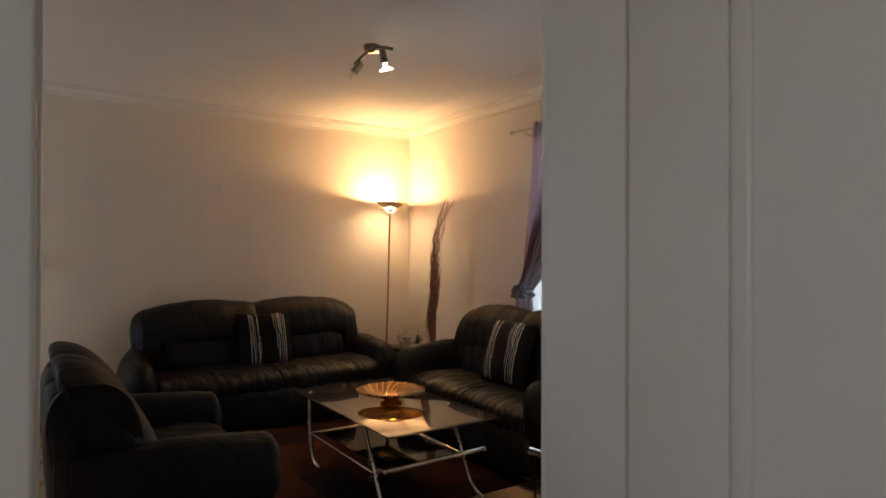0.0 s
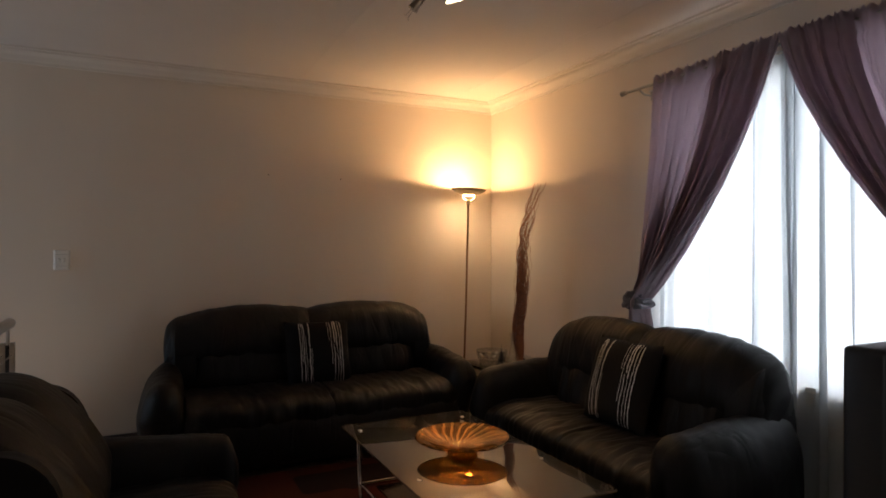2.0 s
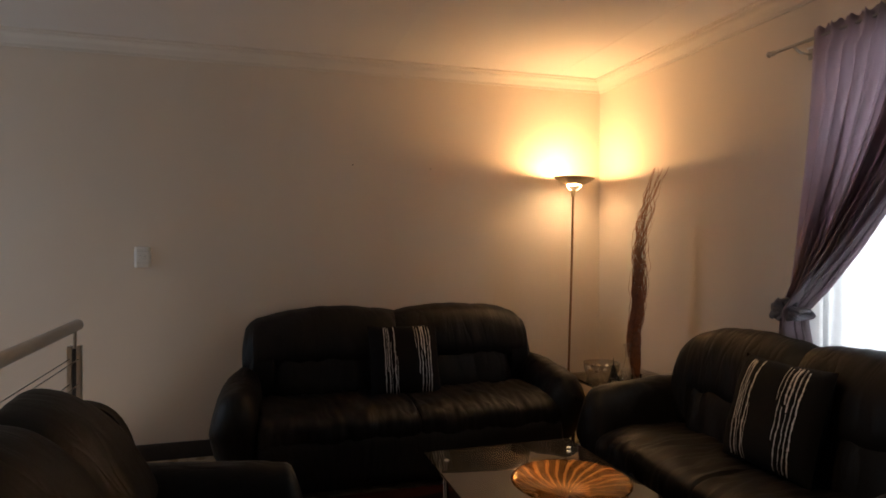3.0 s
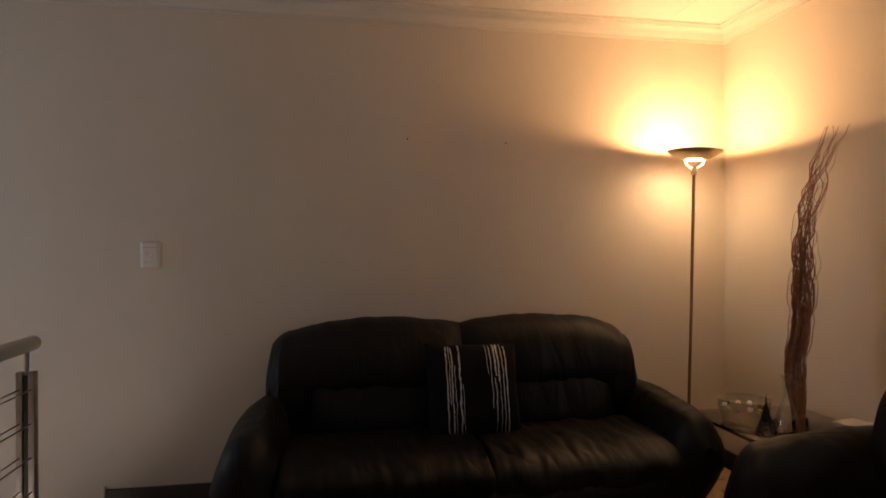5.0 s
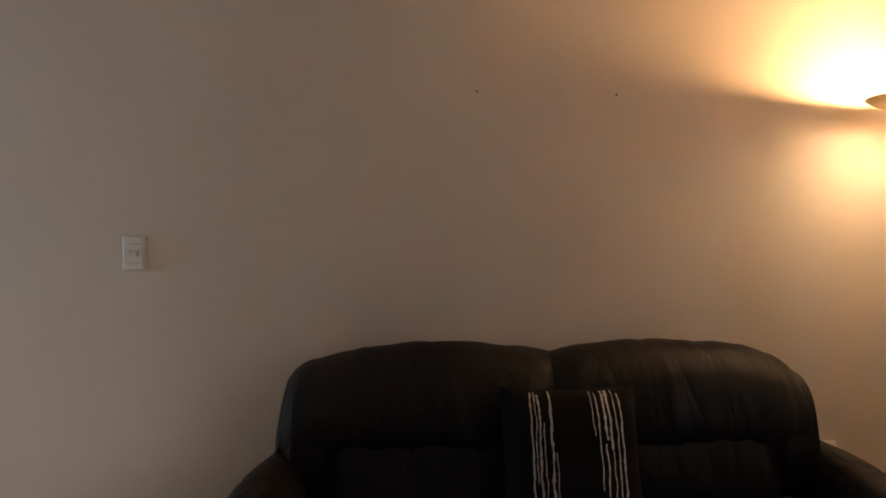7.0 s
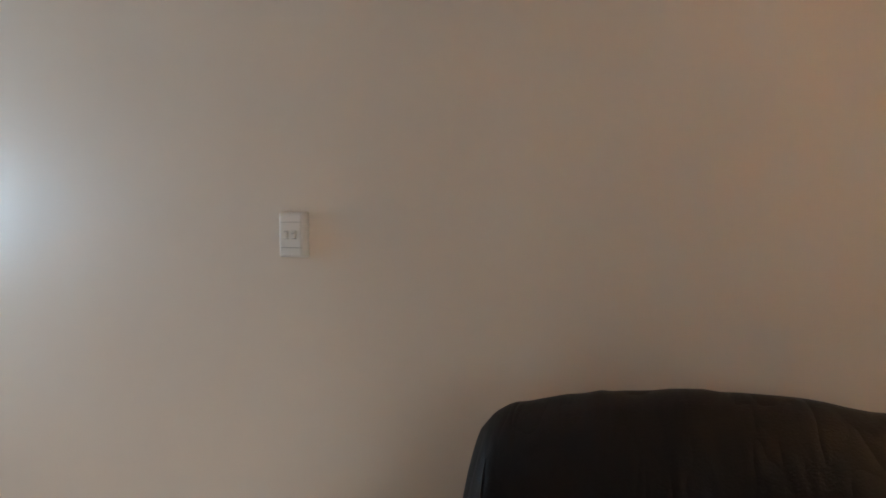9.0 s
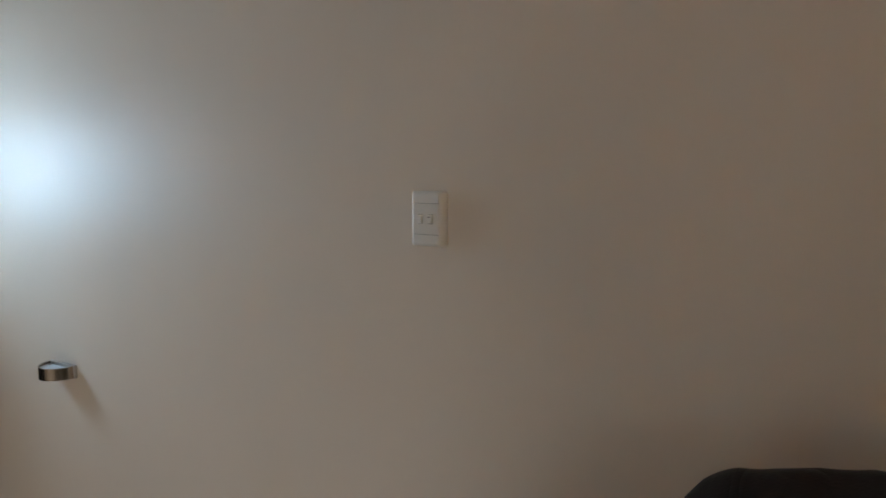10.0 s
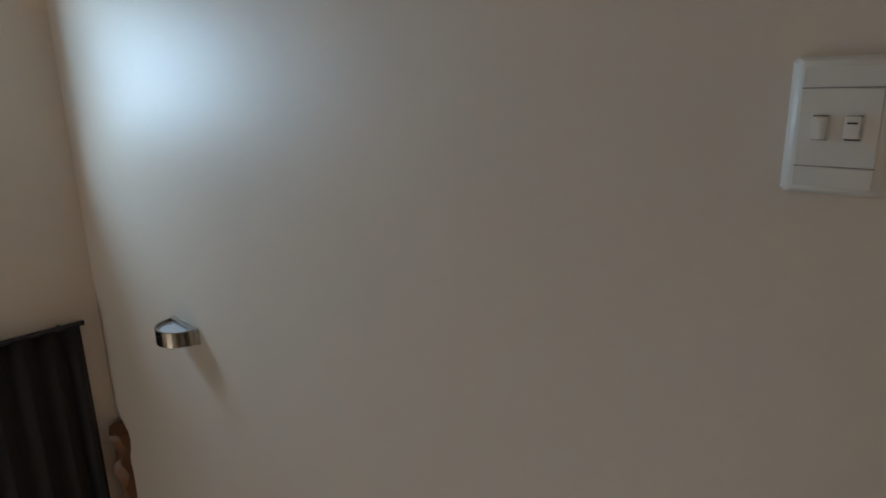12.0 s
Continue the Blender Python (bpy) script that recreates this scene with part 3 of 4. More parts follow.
        for t in np.linspace(0, 1, 34) ** 0.7:
            y = -0.10 - 0.79 * t
            flat = 0.84 if seats == 2 else 0.92
            q = 1.0 if t < flat else max(0.06, (1 - ((t - flat) / (1 - flat)) ** 2.6)) ** 0.6
            topz = ah - 0.035 * t + 0.02 * math.sin(math.pi * t)
            lean = 0.02 * math.sin(math.pi * min(1, t * 1.1)) + (0.008 * t - tuck_in if sg > 0 else arm_out + (0.075 * t - 0.02 if hw > 0.8 else 0.008 * t))
            hx = (0.10 + 0.025 * math.sin(math.pi * t * 0.9)) * (0.2 + 0.8 * q)
            mid = (topz + 0.09) / 2
            secs.append((P(sg * (hw + 0.0 + lean), y, mid), (hx, 0, 0), (-sg * 0.02, 0, (topz - 0.09) / 2 * (0.45 + 0.55 * q)), 2.35))
        bm = loft(secs, 44)
        for v in bm.verts:
            if v.co.z < 0.36:
                tuck = (0.36 - v.co.z) * min(1, max(0, (-v.co.y / k - 0.45) / 0.4))
                v.co.x -= sg * 0.4 * tuck
                v.co.y += 0.35 * tuck
        bm = crumple(crumple(bm, 0.012, 5, seed=sg * 3.0 + hw), 0.004, 15, (1, 2.5, 1), sg)
        part("arm", bm, LEATHER, s)
    return s


def cushion(m, label):
    """A square cushion in local xz, its face towards -y, with ragged silver stripes."""
    c = thing("scatter_cushion", label, "cushion", m, "striped cushions")
    half, n = 0.213, 26

    def depth(u, v):
        return 0.075 * ((1 - abs(u) ** 2.6) * (1 - abs(v) ** 2.6)) ** 0.45

    def outline(u, v):
        pull = 1 - 0.05 * (1 - abs(v) ** 2) * abs(u) ** 3 - 0.05 * (1 - abs(u) ** 2) * abs(v) ** 3
        return u * half * pull, v * half * pull
    bm = bmesh.new()
    grids = []
    for sg in (-1, 1):
        g = []
        for i in range(n + 1):
            row = []
            for j in range(n + 1):
                u, v = 2 * i / n - 1, 2 * j / n - 1
                x, z = outline(u, v)
                row.append(bm.verts.new((x, sg * depth(u, v), z)))
            g.append(row)
        grids.append(g)
        for i in range(n):
            for j in range(n):
                bm.faces.new((g[i][j], g[i + 1][j], g[i + 1][j + 1], g[i][j + 1]))
    bmesh.ops.remove_doubles(bm, verts=bm.verts, dist=1e-5)
    bmesh.ops.recalc_face_normals(bm, faces=bm.faces)
    part("cover", crumple(bm, 0.006, 9), FABRIC, c)
    rnd = random.Random(4)
    lines = ((-0.61, 0.020, -0.92, 0.93), (-0.545, 0.011, -0.3, 0.94), (-0.50, 0.018, -0.9, 0.9), (-0.44, 0.010, -0.9, 0.5), (-0.34, 0.022, -0.93, 0.95), (-0.285, 0.009, -0.93, 0.1),
             (0.26, 0.010, 0.3, 0.95), (0.33, 0.013, -0.4, 0.92), (0.41, 0.014, -0.93, 0.2), (0.43, 0.022, 0.25, 0.95), (0.50, 0.026, 0.12, 0.95), (0.51, 0.010, -0.93, 0.1), (0.59, 0.014, -0.92, 0.95), (0.67, 0.018, -0.93, 0.9))
    for u0, wid, v0, v1 in lines:
        bm = bmesh.new()
        prev = None
        steps = 70
        ph = rnd.uniform(0, 9)
        for k in range(steps + 1):
            v = v0 + (v1 - v0) * k / steps
            mid = u0 + 0.022 * noise.noise((ph, v * 4.5, 0)) + 0.008 * noise.noise((ph, v * 17, 5))
            w = wid * (0.30 + 1.0 * abs(noise.noise((ph, v * 14, 3))) + 0.35 * rnd.random())
            pair = []
            for e in (mid - w, mid + w):
                x, z = outline(e, v)
                pair.append(bm.verts.new((x, -depth(e, v) - 0.0045, z)))
            if prev:
                bm.faces.new((prev[0], prev[1], pair[1], pair[0]))
            prev = pair
        bmesh.ops.delete(bm, geom=[v for v in bm.verts if not v.link_faces], context="VERTS")
        part("stripe", bm, SILVER, c)
    return c


def coffee_table():
    x0, x1, y0, y1, z = -1.752, -1.098, -2.753, -1.572, 0.44
    t = thing("coffee_table", "smoked-glass coffee table on bent chrome tube legs over a rug", "coffee table")
    part("glass_top", box((x0, y0, z - 0.01), (x1, y1, z), 0.003, 2), SMOKE, t)
    part("glass_shelf", box((x0 + 0.1, y0 + 0.2, 0.205), (x1 - 0.1, y1 - 0.22, 0.213), 0.002, 1), SHELF, t)
    r = 0.0115
    for x in (x0 + 0.06, x1 - 0.06):
        part("leg", tube(bend([(x, y1 - 0.10, z - 0.022), (x, y1 - 0.13, 0.10), (x, y1 - 0.21, 0.023), (x, y1 - 0.27, 0.023)], 0.06, 8), r, 12), CHROME, t)
        part("leg", tube(bend([(x, y0 + 0.36, z - 0.022), (x, y0 + 0.17, 0.06), (x, y0 + 0.10, 0.023), (x, y0 + 0.05, 0.023)], 0.05, 8), r, 12), CHROME, t)
        part("side_bar", tube([(x, y1 - 0.11, z - 0.022), (x, y0 + 0.36, z - 0.022)], r, 12), CHROME, t)
        part("lower_bar", tube([(x, y1 - 0.125, 0.193), (x, y0 + 0.22, 0.193)], 0.008, 10), CHROME, t)
        for yy in (y1 - 0.12, y0 + 0.38):
            part("glass_clamp", lathe([(0, -0.012), (0.009, -0.012), (0.011, 0.0), (0.009, 0.003), (0, 0.004)], 16, centre=(x, yy, z + 0.001)), CHROME, t)
        for zz in (0.24, 0.16):
            part("bracket", lathe([(0, -0.012), (0.014, -0.012), (0.014, 0.012), (0, 0.012)], 12, centre=(x, y0 + 0.27, zz)), BLACK, t)
    part("cross_bar", tube([(x0 + 0.06, y1 - 0.10, z - 0.022), (x1 - 0.06, y1 - 0.10, z - 0.022)], r, 12), CHROME, t)
    part("cross_bar", tube([(x0 + 0.06, y1 - 0.13, 0.193), (x1 - 0.06, y1 - 0.13, 0.193)], 0.009, 12), CHROME, t)
    bar = part("front_bar", tube([(x0 + 0.05, y0 + 0.11, 0.245), (x1 - 0.0, y0 + 0.13, 0.245)], r, 12), CHROME, t)
    for x, yy in ((x0 + 0.045, y0 + 0.11), (x1, y0 + 0.13)):
        part("end_cap", lathe([(0, -0.012), (0.012, -0.01), (0.016, 0), (0.012, 0.01), (0, 0.012)], 14, centre=(x, yy, 0.245)), CHROME, bar)
    part("shelf_bar", tube([(x0 + 0.06, y0 + 0.27, 0.193), (x1 - 0.06, y0 + 0.27, 0.193)], 0.009, 12), DARKSTEEL, t)


def glass_bowl():
    b = thing("fruit_bowl", "amber swirled glass bowl standing on the coffee table", "bowl", pose(-1.425, -2.2, 0.4405))
    bm = bmesh.new()
    prof = [(0.0, 0.034), (0.05, 0.036), (0.09, 0.044), (0.135, 0.058), (0.172, 0.07), (0.19, 0.074)]
    n = 96
    rings = []
    for up in (0.0, 0.006):
        for r, z in (prof if not up else prof[::-1]):
            ring = []
            for k in range(n):
                a = 2 * math.pi * k / n
                rib = 0.0018 * math.sin(a * 16 + r * 55) * (r / 0.19)
                ring.append(bm.verts.new((max(r, 0.002) * math.cos(a), max(r, 0.002) * math.sin(a), z + up + rib)))
            rings.append(ring)
    for a, c in zip(rings, rings[1:]):
        for k in range(n):
            bm.faces.new((a[k], a[(k + 1) % n], c[(k + 1) % n], c[k]))
    bmesh.ops.recalc_face_normals(bm, faces=bm.faces)
    part("dish", bm, AMBER, b)
    bm = lathe([(0.0, 0.0), (0.062, 0.0), (0.064, 0.004), (0.045, 0.016), (0.038, 0.028), (0.05, 0.036), (0, 0.036)], 40)
    part("foot", bm, AMBER, b)
    r = part("rim", lathe([(0.187, 0.077), (0.191, 0.073), (0.195, 0.077), (0.191, 0.082), (0.187, 0.077)], 72), AMBER, b)


def floor_lamp():
    l = thing("floor_lamp", "lit brass uplighter floor lamp in the corner", "floor lamp")
    base, top = Vector((-0.43, -0.31, 0.0)), Vector((-0.357, -0.263, 1.645))
    part("base", lathe([(0, 0), (0.13, 0), (0.132, 0.012), (0.05, 0.022), (0.014, 0.04), (0, 0.04)], 40, centre=base), BRONZE, l)
    d = (top - base)
    part("pole", tube([base + d * 0.02, base + d * 0.25 + Vector((0.004, 0.002, 0)), base + d * 0.5 + Vector((0.006, 0.003, 0)), base + d * 0.75 + Vector((0.004, 0.002, 0)), top], 0.0078, 14), POLE, l)
    part("collar", tube([top - d * 0.02, top + d * 0.004], 0.014, 14), BRONZE, l)
    c = Vector((-0.345, -0.252, 0))
    side = Vector((0.79, -0.61, 0))
    arc = [c + side * (0.05 * math.cos(a)) + Vector((0, 0, 1.697 + 0.052 * math.sin(a))) for a in np.linspace(math.pi, 2 * math.pi, 18)]
    bm = bmesh.new()
    tube(arc, 0.0055, 8, bm=bm)
    part("yoke", bm, BRONZE, l)
    sh = part("shade", lathe([(0.044, 1.694), (0.05, 1.690), (0.075, 1.698), (0.11, 1.716), (0.135, 1.733), (0.136, 1.736), (0.133, 1.736), (0.108, 1.720), (0.073, 1.702), (0.044, 1.697), (0.044, 1.694)], 56), BRONZE, l, "brass dish shade")
    sh.matrix_local = Matrix.Translation(c + Vector((0, 0, 1.7))) @ Matrix.Rotation(radians(2.5), 4, Vector((0.3, 0.9, 0))) @ Matrix.Translation((0, 0, -1.7))
    part("diffuser", lathe([(0, 1.688), (0.03, 1.689), (0.0435, 1.694), (0.04, 1.697), (0, 1.698)], 30, centre=c), DIFFUSER, l, "glowing glass underside")
    part("bulb", tube([(-0.393, -0.201, 1.711), (-0.39, -0.204, 1.711), (-0.354, -0.232, 1.711), (-0.351, -0.235, 1.711)], 0, 10, taper=[0.003, 0.006, 0.006, 0.003]), BULB, l, "lit halogen bulb")


def spotlight():
    s = thing("ceiling_spotlight", "nickel two-lamp ceiling spotlight with one lamp missing", "ceiling light")
    part("mount", lathe([(0, 0), (0.048, 0), (0.05, -0.012), (0.046, -0.034), (0, -0.036)], 30, centre=(-1.47, -2.04, H)), DARKSTEEL, s)
    a, b = Vector((-1.535, -1.945, 2.375)), Vector((-1.462, -2.262, 2.392))
    pts = []
    for t in np.linspace(0, 1, 18):
        p = a.lerp(b, float(t))
        pts.append(p + Vector((0, 0, 0.045 * math.sin(math.pi * t))))
    part("bar", tube(pts, 0.009, 12), DARKSTEEL, s)
    part("stem", tube([(-1.495, -2.09, 2.425), (-1.475, -2.05, 2.44)], 0.011, 10), DARKSTEEL, s)
    for t, aim, lit in ((0.16, Vector((-0.16, 0.10, -0.24)), False), (0.80, Vector((0.10, 0.05, -0.26)), True)):
        i = int(t * 17)
        p = pts[i]
        q = p + Vector((0.0, 0.0, -0.038))
        aim = aim.normalized()
        head = part("spot_head", tube([q - aim * 0.028, q - aim * 0.024, q + aim * 0.03, q + aim * 0.045], 0, 18, taper=[0.014, 0.019, 0.021, 0.024]), DARKSTEEL, s)
        part("arm", tube([p, q], 0.005, 8), DARKSTEEL, head)
        if lit:
            c = q + aim * 0.05
            part("lamp_neck", tube([c - aim * 0.006, c + aim * 0.012, c + aim * 0.024], 0, 20, taper=[0.013, 0.013, 0.017]), REFLECTOR, head, "pale glowing glass neck")
            part("reflector_bulb", tube([c + aim * 0.022, c + aim * 0.03, c + aim * 0.036, c + aim * 0.04], 0, 28, taper=[0.018, 0.036, 0.04, 0.037]), REFLECTOR, head, "glowing halogen reflector lamp")
        else:
            o = aim.orthogonal().normalized()
            for sg in (-1, 1):
                part("pin", tube([q + aim * 0.04 + o * sg * 0.008, q + aim * 0.085 + o * sg * 0.012, q + aim * 0.09 + o * sg * 0.024], 0.0022, 6), STEEL, head)


def twig_bundle():
    v = thing("twig_arrangement", "tall bundle of curly brown willow twigs in a slim holder", "dried branches")
    keys = [0.5, 0.62, 0.78, 0.95, 1.1, 1.25, 1.4, 1.55, 1.70]
    xs = [-0.36, -0.37, -0.37, -0.35, -0.35, -0.35, -0.34, -0.31, -0.27]
    ys = [-1.0, -1.0, -0.98, -1.0, -1.0, -1.0, -1.03, -1.04, -1.08]
    rnd = random.Random(11)
    kinds = [("core", 20), ("long", 22), ("loose", 12)]
    for kind, count in kinds:
        for i in range(count):
            ph, ang, rad = rnd.uniform(0, 6.28), rnd.uniform(0, 6.28), rnd.uniform(0.2, 1.0) ** 0.6
            topz = {"core": rnd.uniform(0.98, 1.32), "long": rnd.uniform(1.40, 1.68) if i > 5 else 1.71, "loose": rnd.uniform(1.2, 1.72)}[kind]
            thick = {"core": 0.0062, "long": 0.0046, "loose": 0.0026}[kind]
            frizz = {"core": 0.008, "long": 0.013, "loose": 0.015}[kind]
            bow, away = (rnd.uniform(0.1, 0.5), rnd.uniform(0.75, 1.35)) if kind == "loose" else (0.0, 1.0)
            pts, rr = [], []
            for z in np.linspace(0.5, topz, 34):
                spread = lerp_list([0.5, 0.62, 0.8, 1.1, 1.3, 1.45, 1.6, 1.75], [0.014, 0.026, 0.036, 0.033, 0.034, 0.036, 0.028, 0.036], z) * rad
                spread += 0.05 * bow * math.exp(-((z - away - 0.2) / 0.24) ** 2)
                tw = ang + (z - 0.5) * (2.6 if kind != "loose" else 0.7)
                up = max(0.0, min(1.0, (z - 0.55) / 0.4))
                wob = up * frizz * (math.sin(z * 14 + ph) + 0.55 * math.sin(z * 33 + ph * 2) + 0.3 * math.sin(z * 61 + ph * 3))
                wob2 = up * frizz * (math.cos(z * 17 + ph * 1.7) + 0.5 * math.sin(z * 37 + ph))
                pts.append((lerp_list(keys, xs, z) + spread * math.cos(tw) + wob, lerp_list(keys, ys, z) + spread * math.sin(tw) + wob2, z))
                f = (z - 0.5) / (topz - 0.5)
                rr.append(thick * (1 - 0.78 * f))
            part("twig", tube(pts, 0, 6, taper=rr), TWIG, v)
    part("holder", lathe([(0, 0.5), (0.045, 0.5), (0.046, 0.506), (0.03, 0.512), (0.028, 0.56), (0.026, 0.56), (0.026, 0.51), (0, 0.51)], 28, centre=(-0.360, -1.000, 0.0)), CLEAR, v)


def corner_table():
    t = thing("side_table", "low glass-topped side table in the corner between the sofas", "side table")
    part("tabletop", box((-0.60, -1.22, 0.49), (-0.06, -0.60, 0.5), 0.003, 2), TABLEGLASS, t, "clear glass top")
    for x in (-0.56, -0.10):
        part("rail", tube([(x, -1.18, 0.478), (x, -0.64, 0.478)], 0.011, 10), BLACK, t)
        for y in (-1.18, -0.64):
            part("leg", tube([(x, y, 0.0), (x, y, 0.489)], 0.012, 12), BLACK, t)
    d = thing("glass_decanter", "clear glass decanter with a flared neck on the side table", "decanter", pose(-0.425, -1.01, 0.5))
    part("body", lathe([(0, 0), (0.045, 0), (0.054, 0.012), (0.05, 0.05), (0.032, 0.10), (0.018, 0.145), (0.014, 0.18), (0.015, 0.2), (0.026, 0.235), (0.024, 0.235), (0.012, 0.2), (0.011, 0.18), (0.015, 0.145), (0.029, 0.10), (0.046, 0.05), (0.048, 0.016), (0, 0.01)], 14), CUTGLASS, d)
    part("neck_ring", lathe([(0.015, 0.178), (0.023, 0.184), (0.015, 0.19)], 24), CUTGLASS, d)
    e = thing("tower_figurine", "small dark metal lattice tower figurine on the side table", "figurine", pose(-0.49, -0.97, 0.5, 0, 0, 40))
    for sx in (-1, 1):
        for sy in (-1, 1):
            part("leg", tube([(sx * 0.03, sy * 0.03, 0), (sx * 0.02, sy * 0.02, 0.03), (sx * 0.011, sy * 0.011, 0.065), (sx * 0.004, sy * 0.004, 0.11)], 0, 6, taper=[0.006, 0.005, 0.004, 0.003]), BLACK, e)
    part("core", tube([(0, 0, 0.03), (0, 0, 0.06), (0, 0, 0.11)], 0, 4, taper=[0.014, 0.01, 0.004]), BLACK, e)
    part("platform", box((-0.021, -0.021, 0.034), (0.021, 0.021, 0.039), 0.001, 1), BLACK, e)
    part("platform", box((-0.012, -0.012, 0.068), (0.012, 0.012, 0.073), 0.001, 1), BLACK, e)
    part("spire", tube([(0, 0, 0.08), (0, 0, 0.11), (0, 0, 0.155)], 0, 8, taper=[0.007, 0.005, 0.001]), BLACK, e)
    g = thing("glass_ornament", "pale patterned glass ornament tray on the side table", "ornament", pose(-0.45, -0.78, 0.5))
    part("tray", lathe([(0, 0), (0.085, 0), (0.105, 0.05), (0.108, 0.09), (0.104, 0.09), (0.1, 0.05), (0.082, 0.006), (0, 0.006)], 36), PALE, g)
    rnd = random.Random(3)
    for k in range(10):
        a = k * 0.63
        part("bead", lathe([(0, -0.011), (0.009, -0.006), (0.012, 0), (0.009, 0.006), (0, 0.011)], 10, centre=(0.075 * math.cos(a), 0.075 * math.sin(a), 0.05 + 0.012 * rnd.random())), (WOOD, PLASTIC, BRONZE)[k % 3], g)
    b = thing("small_box", "small grey card box with a lid on the side table", "box", pose(-0.23, -1.12, 0.5, 0, 0, 12))
    part("carton", box((-0.058, -0.042, 0), (0.058, 0.042, 0.058), 0.002, 1), GREYMARK, b)
    part("lid", box((-0.061, -0.045, 0.058), (0.061, 0.045, 0.07), 0.002, 1), CARD, b)
    c = thing("glass_holder", "small clear glass candle holder on the side table", "candle holder", pose(-0.13, -1.15, 0.5))
    part("cup", lathe([(0, 0), (0.03, 0), (0.034, 0.06), (0.031, 0.06), (0.027, 0.008), (0, 0.008)], 24), CRYSTAL, c)


def curtain_panel(sign, label):
    """A gathered panel tied back to one side; sign +1 hangs towards the north end of the rod."""
    mid = -2.66
    c = thing("curtain", label, "curtain", group="mauve curtains")
    vz = [2.215, 2.14, 1.95, 1.78, 1.6, 1.45, 1.28, 1.10, 1.0, 0.94, 0.8, 0.5, 0.04]
    inner = [0.0, 0.02, 0.09, 0.18, 0.29, 0.40, 0.53, 0.69, 0.80, 0.80, 0.76, 0.74, 0.73]
    outer = [0.742, 0.745, 0.752, 0.76, 0.772, 0.785, 0.803, 0.825, 0.852, 0.856, 0.885, 0.92, 0.93]
    nu, nv = 130, 70
    for nm, u0, u1, off in (("drape", 0.0, 1.0, 0.0), ("bunched_edge", 0.0, 0.42, 0.028)):
        bm = bmesh.new()
        rows = []
        for j in range(nv + 1):
            z = 2.215 - (2.215 - 0.04) * j / nv
            i0, o0 = lerp_list(vz[::-1], inner[::-1], z), lerp_list(vz[::-1], outer[::-1], z)
            w = o0 - i0
            amp = 0.017 + 0.03 * (1 - min(1, w / 0.75))
            if z > 2.15:
                amp *= 0.7
            row = []
            for i in range(nu + 1):
                u = u0 + (u1 - u0) * i / nu
                fold = math.sin(u * 2 * math.pi * 9 + 1.6 * math.sin(u * 9 + off * 40) + 0.5 * z) + 0.45 * math.sin(u * 2 * math.pi * 19 + z * 2) + 0.8 * noise.noise((u * 6, z * 1.3, sign + off))
                drape = 0.03 * math.sin(math.pi * u) * (1 if z < 2.1 else 0.3)
                ruffle = 0.008 * math.sin(u * 2 * math.pi * 24) + 0.006 * noise.noise((u * 30, sign, 0)) if j == 0 else 0
                row.append(bm.verts.new((-0.105 - off - drape - amp * fold * 0.7, mid + sign * (i0 + w * u + 0.3 * amp * math.cos(u * 2 * math.pi * 9)), z + ruffle)))
            rows.append(row)
        for a, b in zip(rows, rows[1:]):
            for i in range(nu):
                bm.faces.new((a[i], a[i + 1], b[i + 1], b[i]))
        ob = part(nm, bm, MAUVE, c)
        so = ob.modifiers.new("thickness", "SOLIDIFY")
        so.thickness = 0.002
    bm = bmesh.new()
    cy = mid + sign * 0.838
    for k in range(9):
        y = cy + sign * (k / 8 - 0.5) * 0.12
        pts = [(-0.13 + 0.055 * math.cos(a), y + 0.01 * math.sin(3 * a + k), 0.985 - sign * 0 + 0.02 * math.sin(a + k) + 0.012 * (k - 4) * 0) for a in np.linspace(0, 2 * math.pi, 18)]
        tube(pts, 0.011, 6, bm=bm)
    t = part("tieback", bm, TIE, c, "striped ruffled tieback")
    bm = bmesh.new()
    for k in range(9):
        a = k * 0.7
        tube(bend([(-0.16, cy - sign * 0.012, 1.0), (-0.19, cy - sign * 0.012 + 0.05 * math.cos(a), 1.0 + 0.04 * math.sin(a)), (-0.17, cy - sign * 0.012 + 0.075 * math.cos(a + 0.4), 1.0 + 0.05 * math.sin(a + 0.4))], 0.01), 0.011, 6, bm=bm)
    part("rosette", bm, TIE, t)


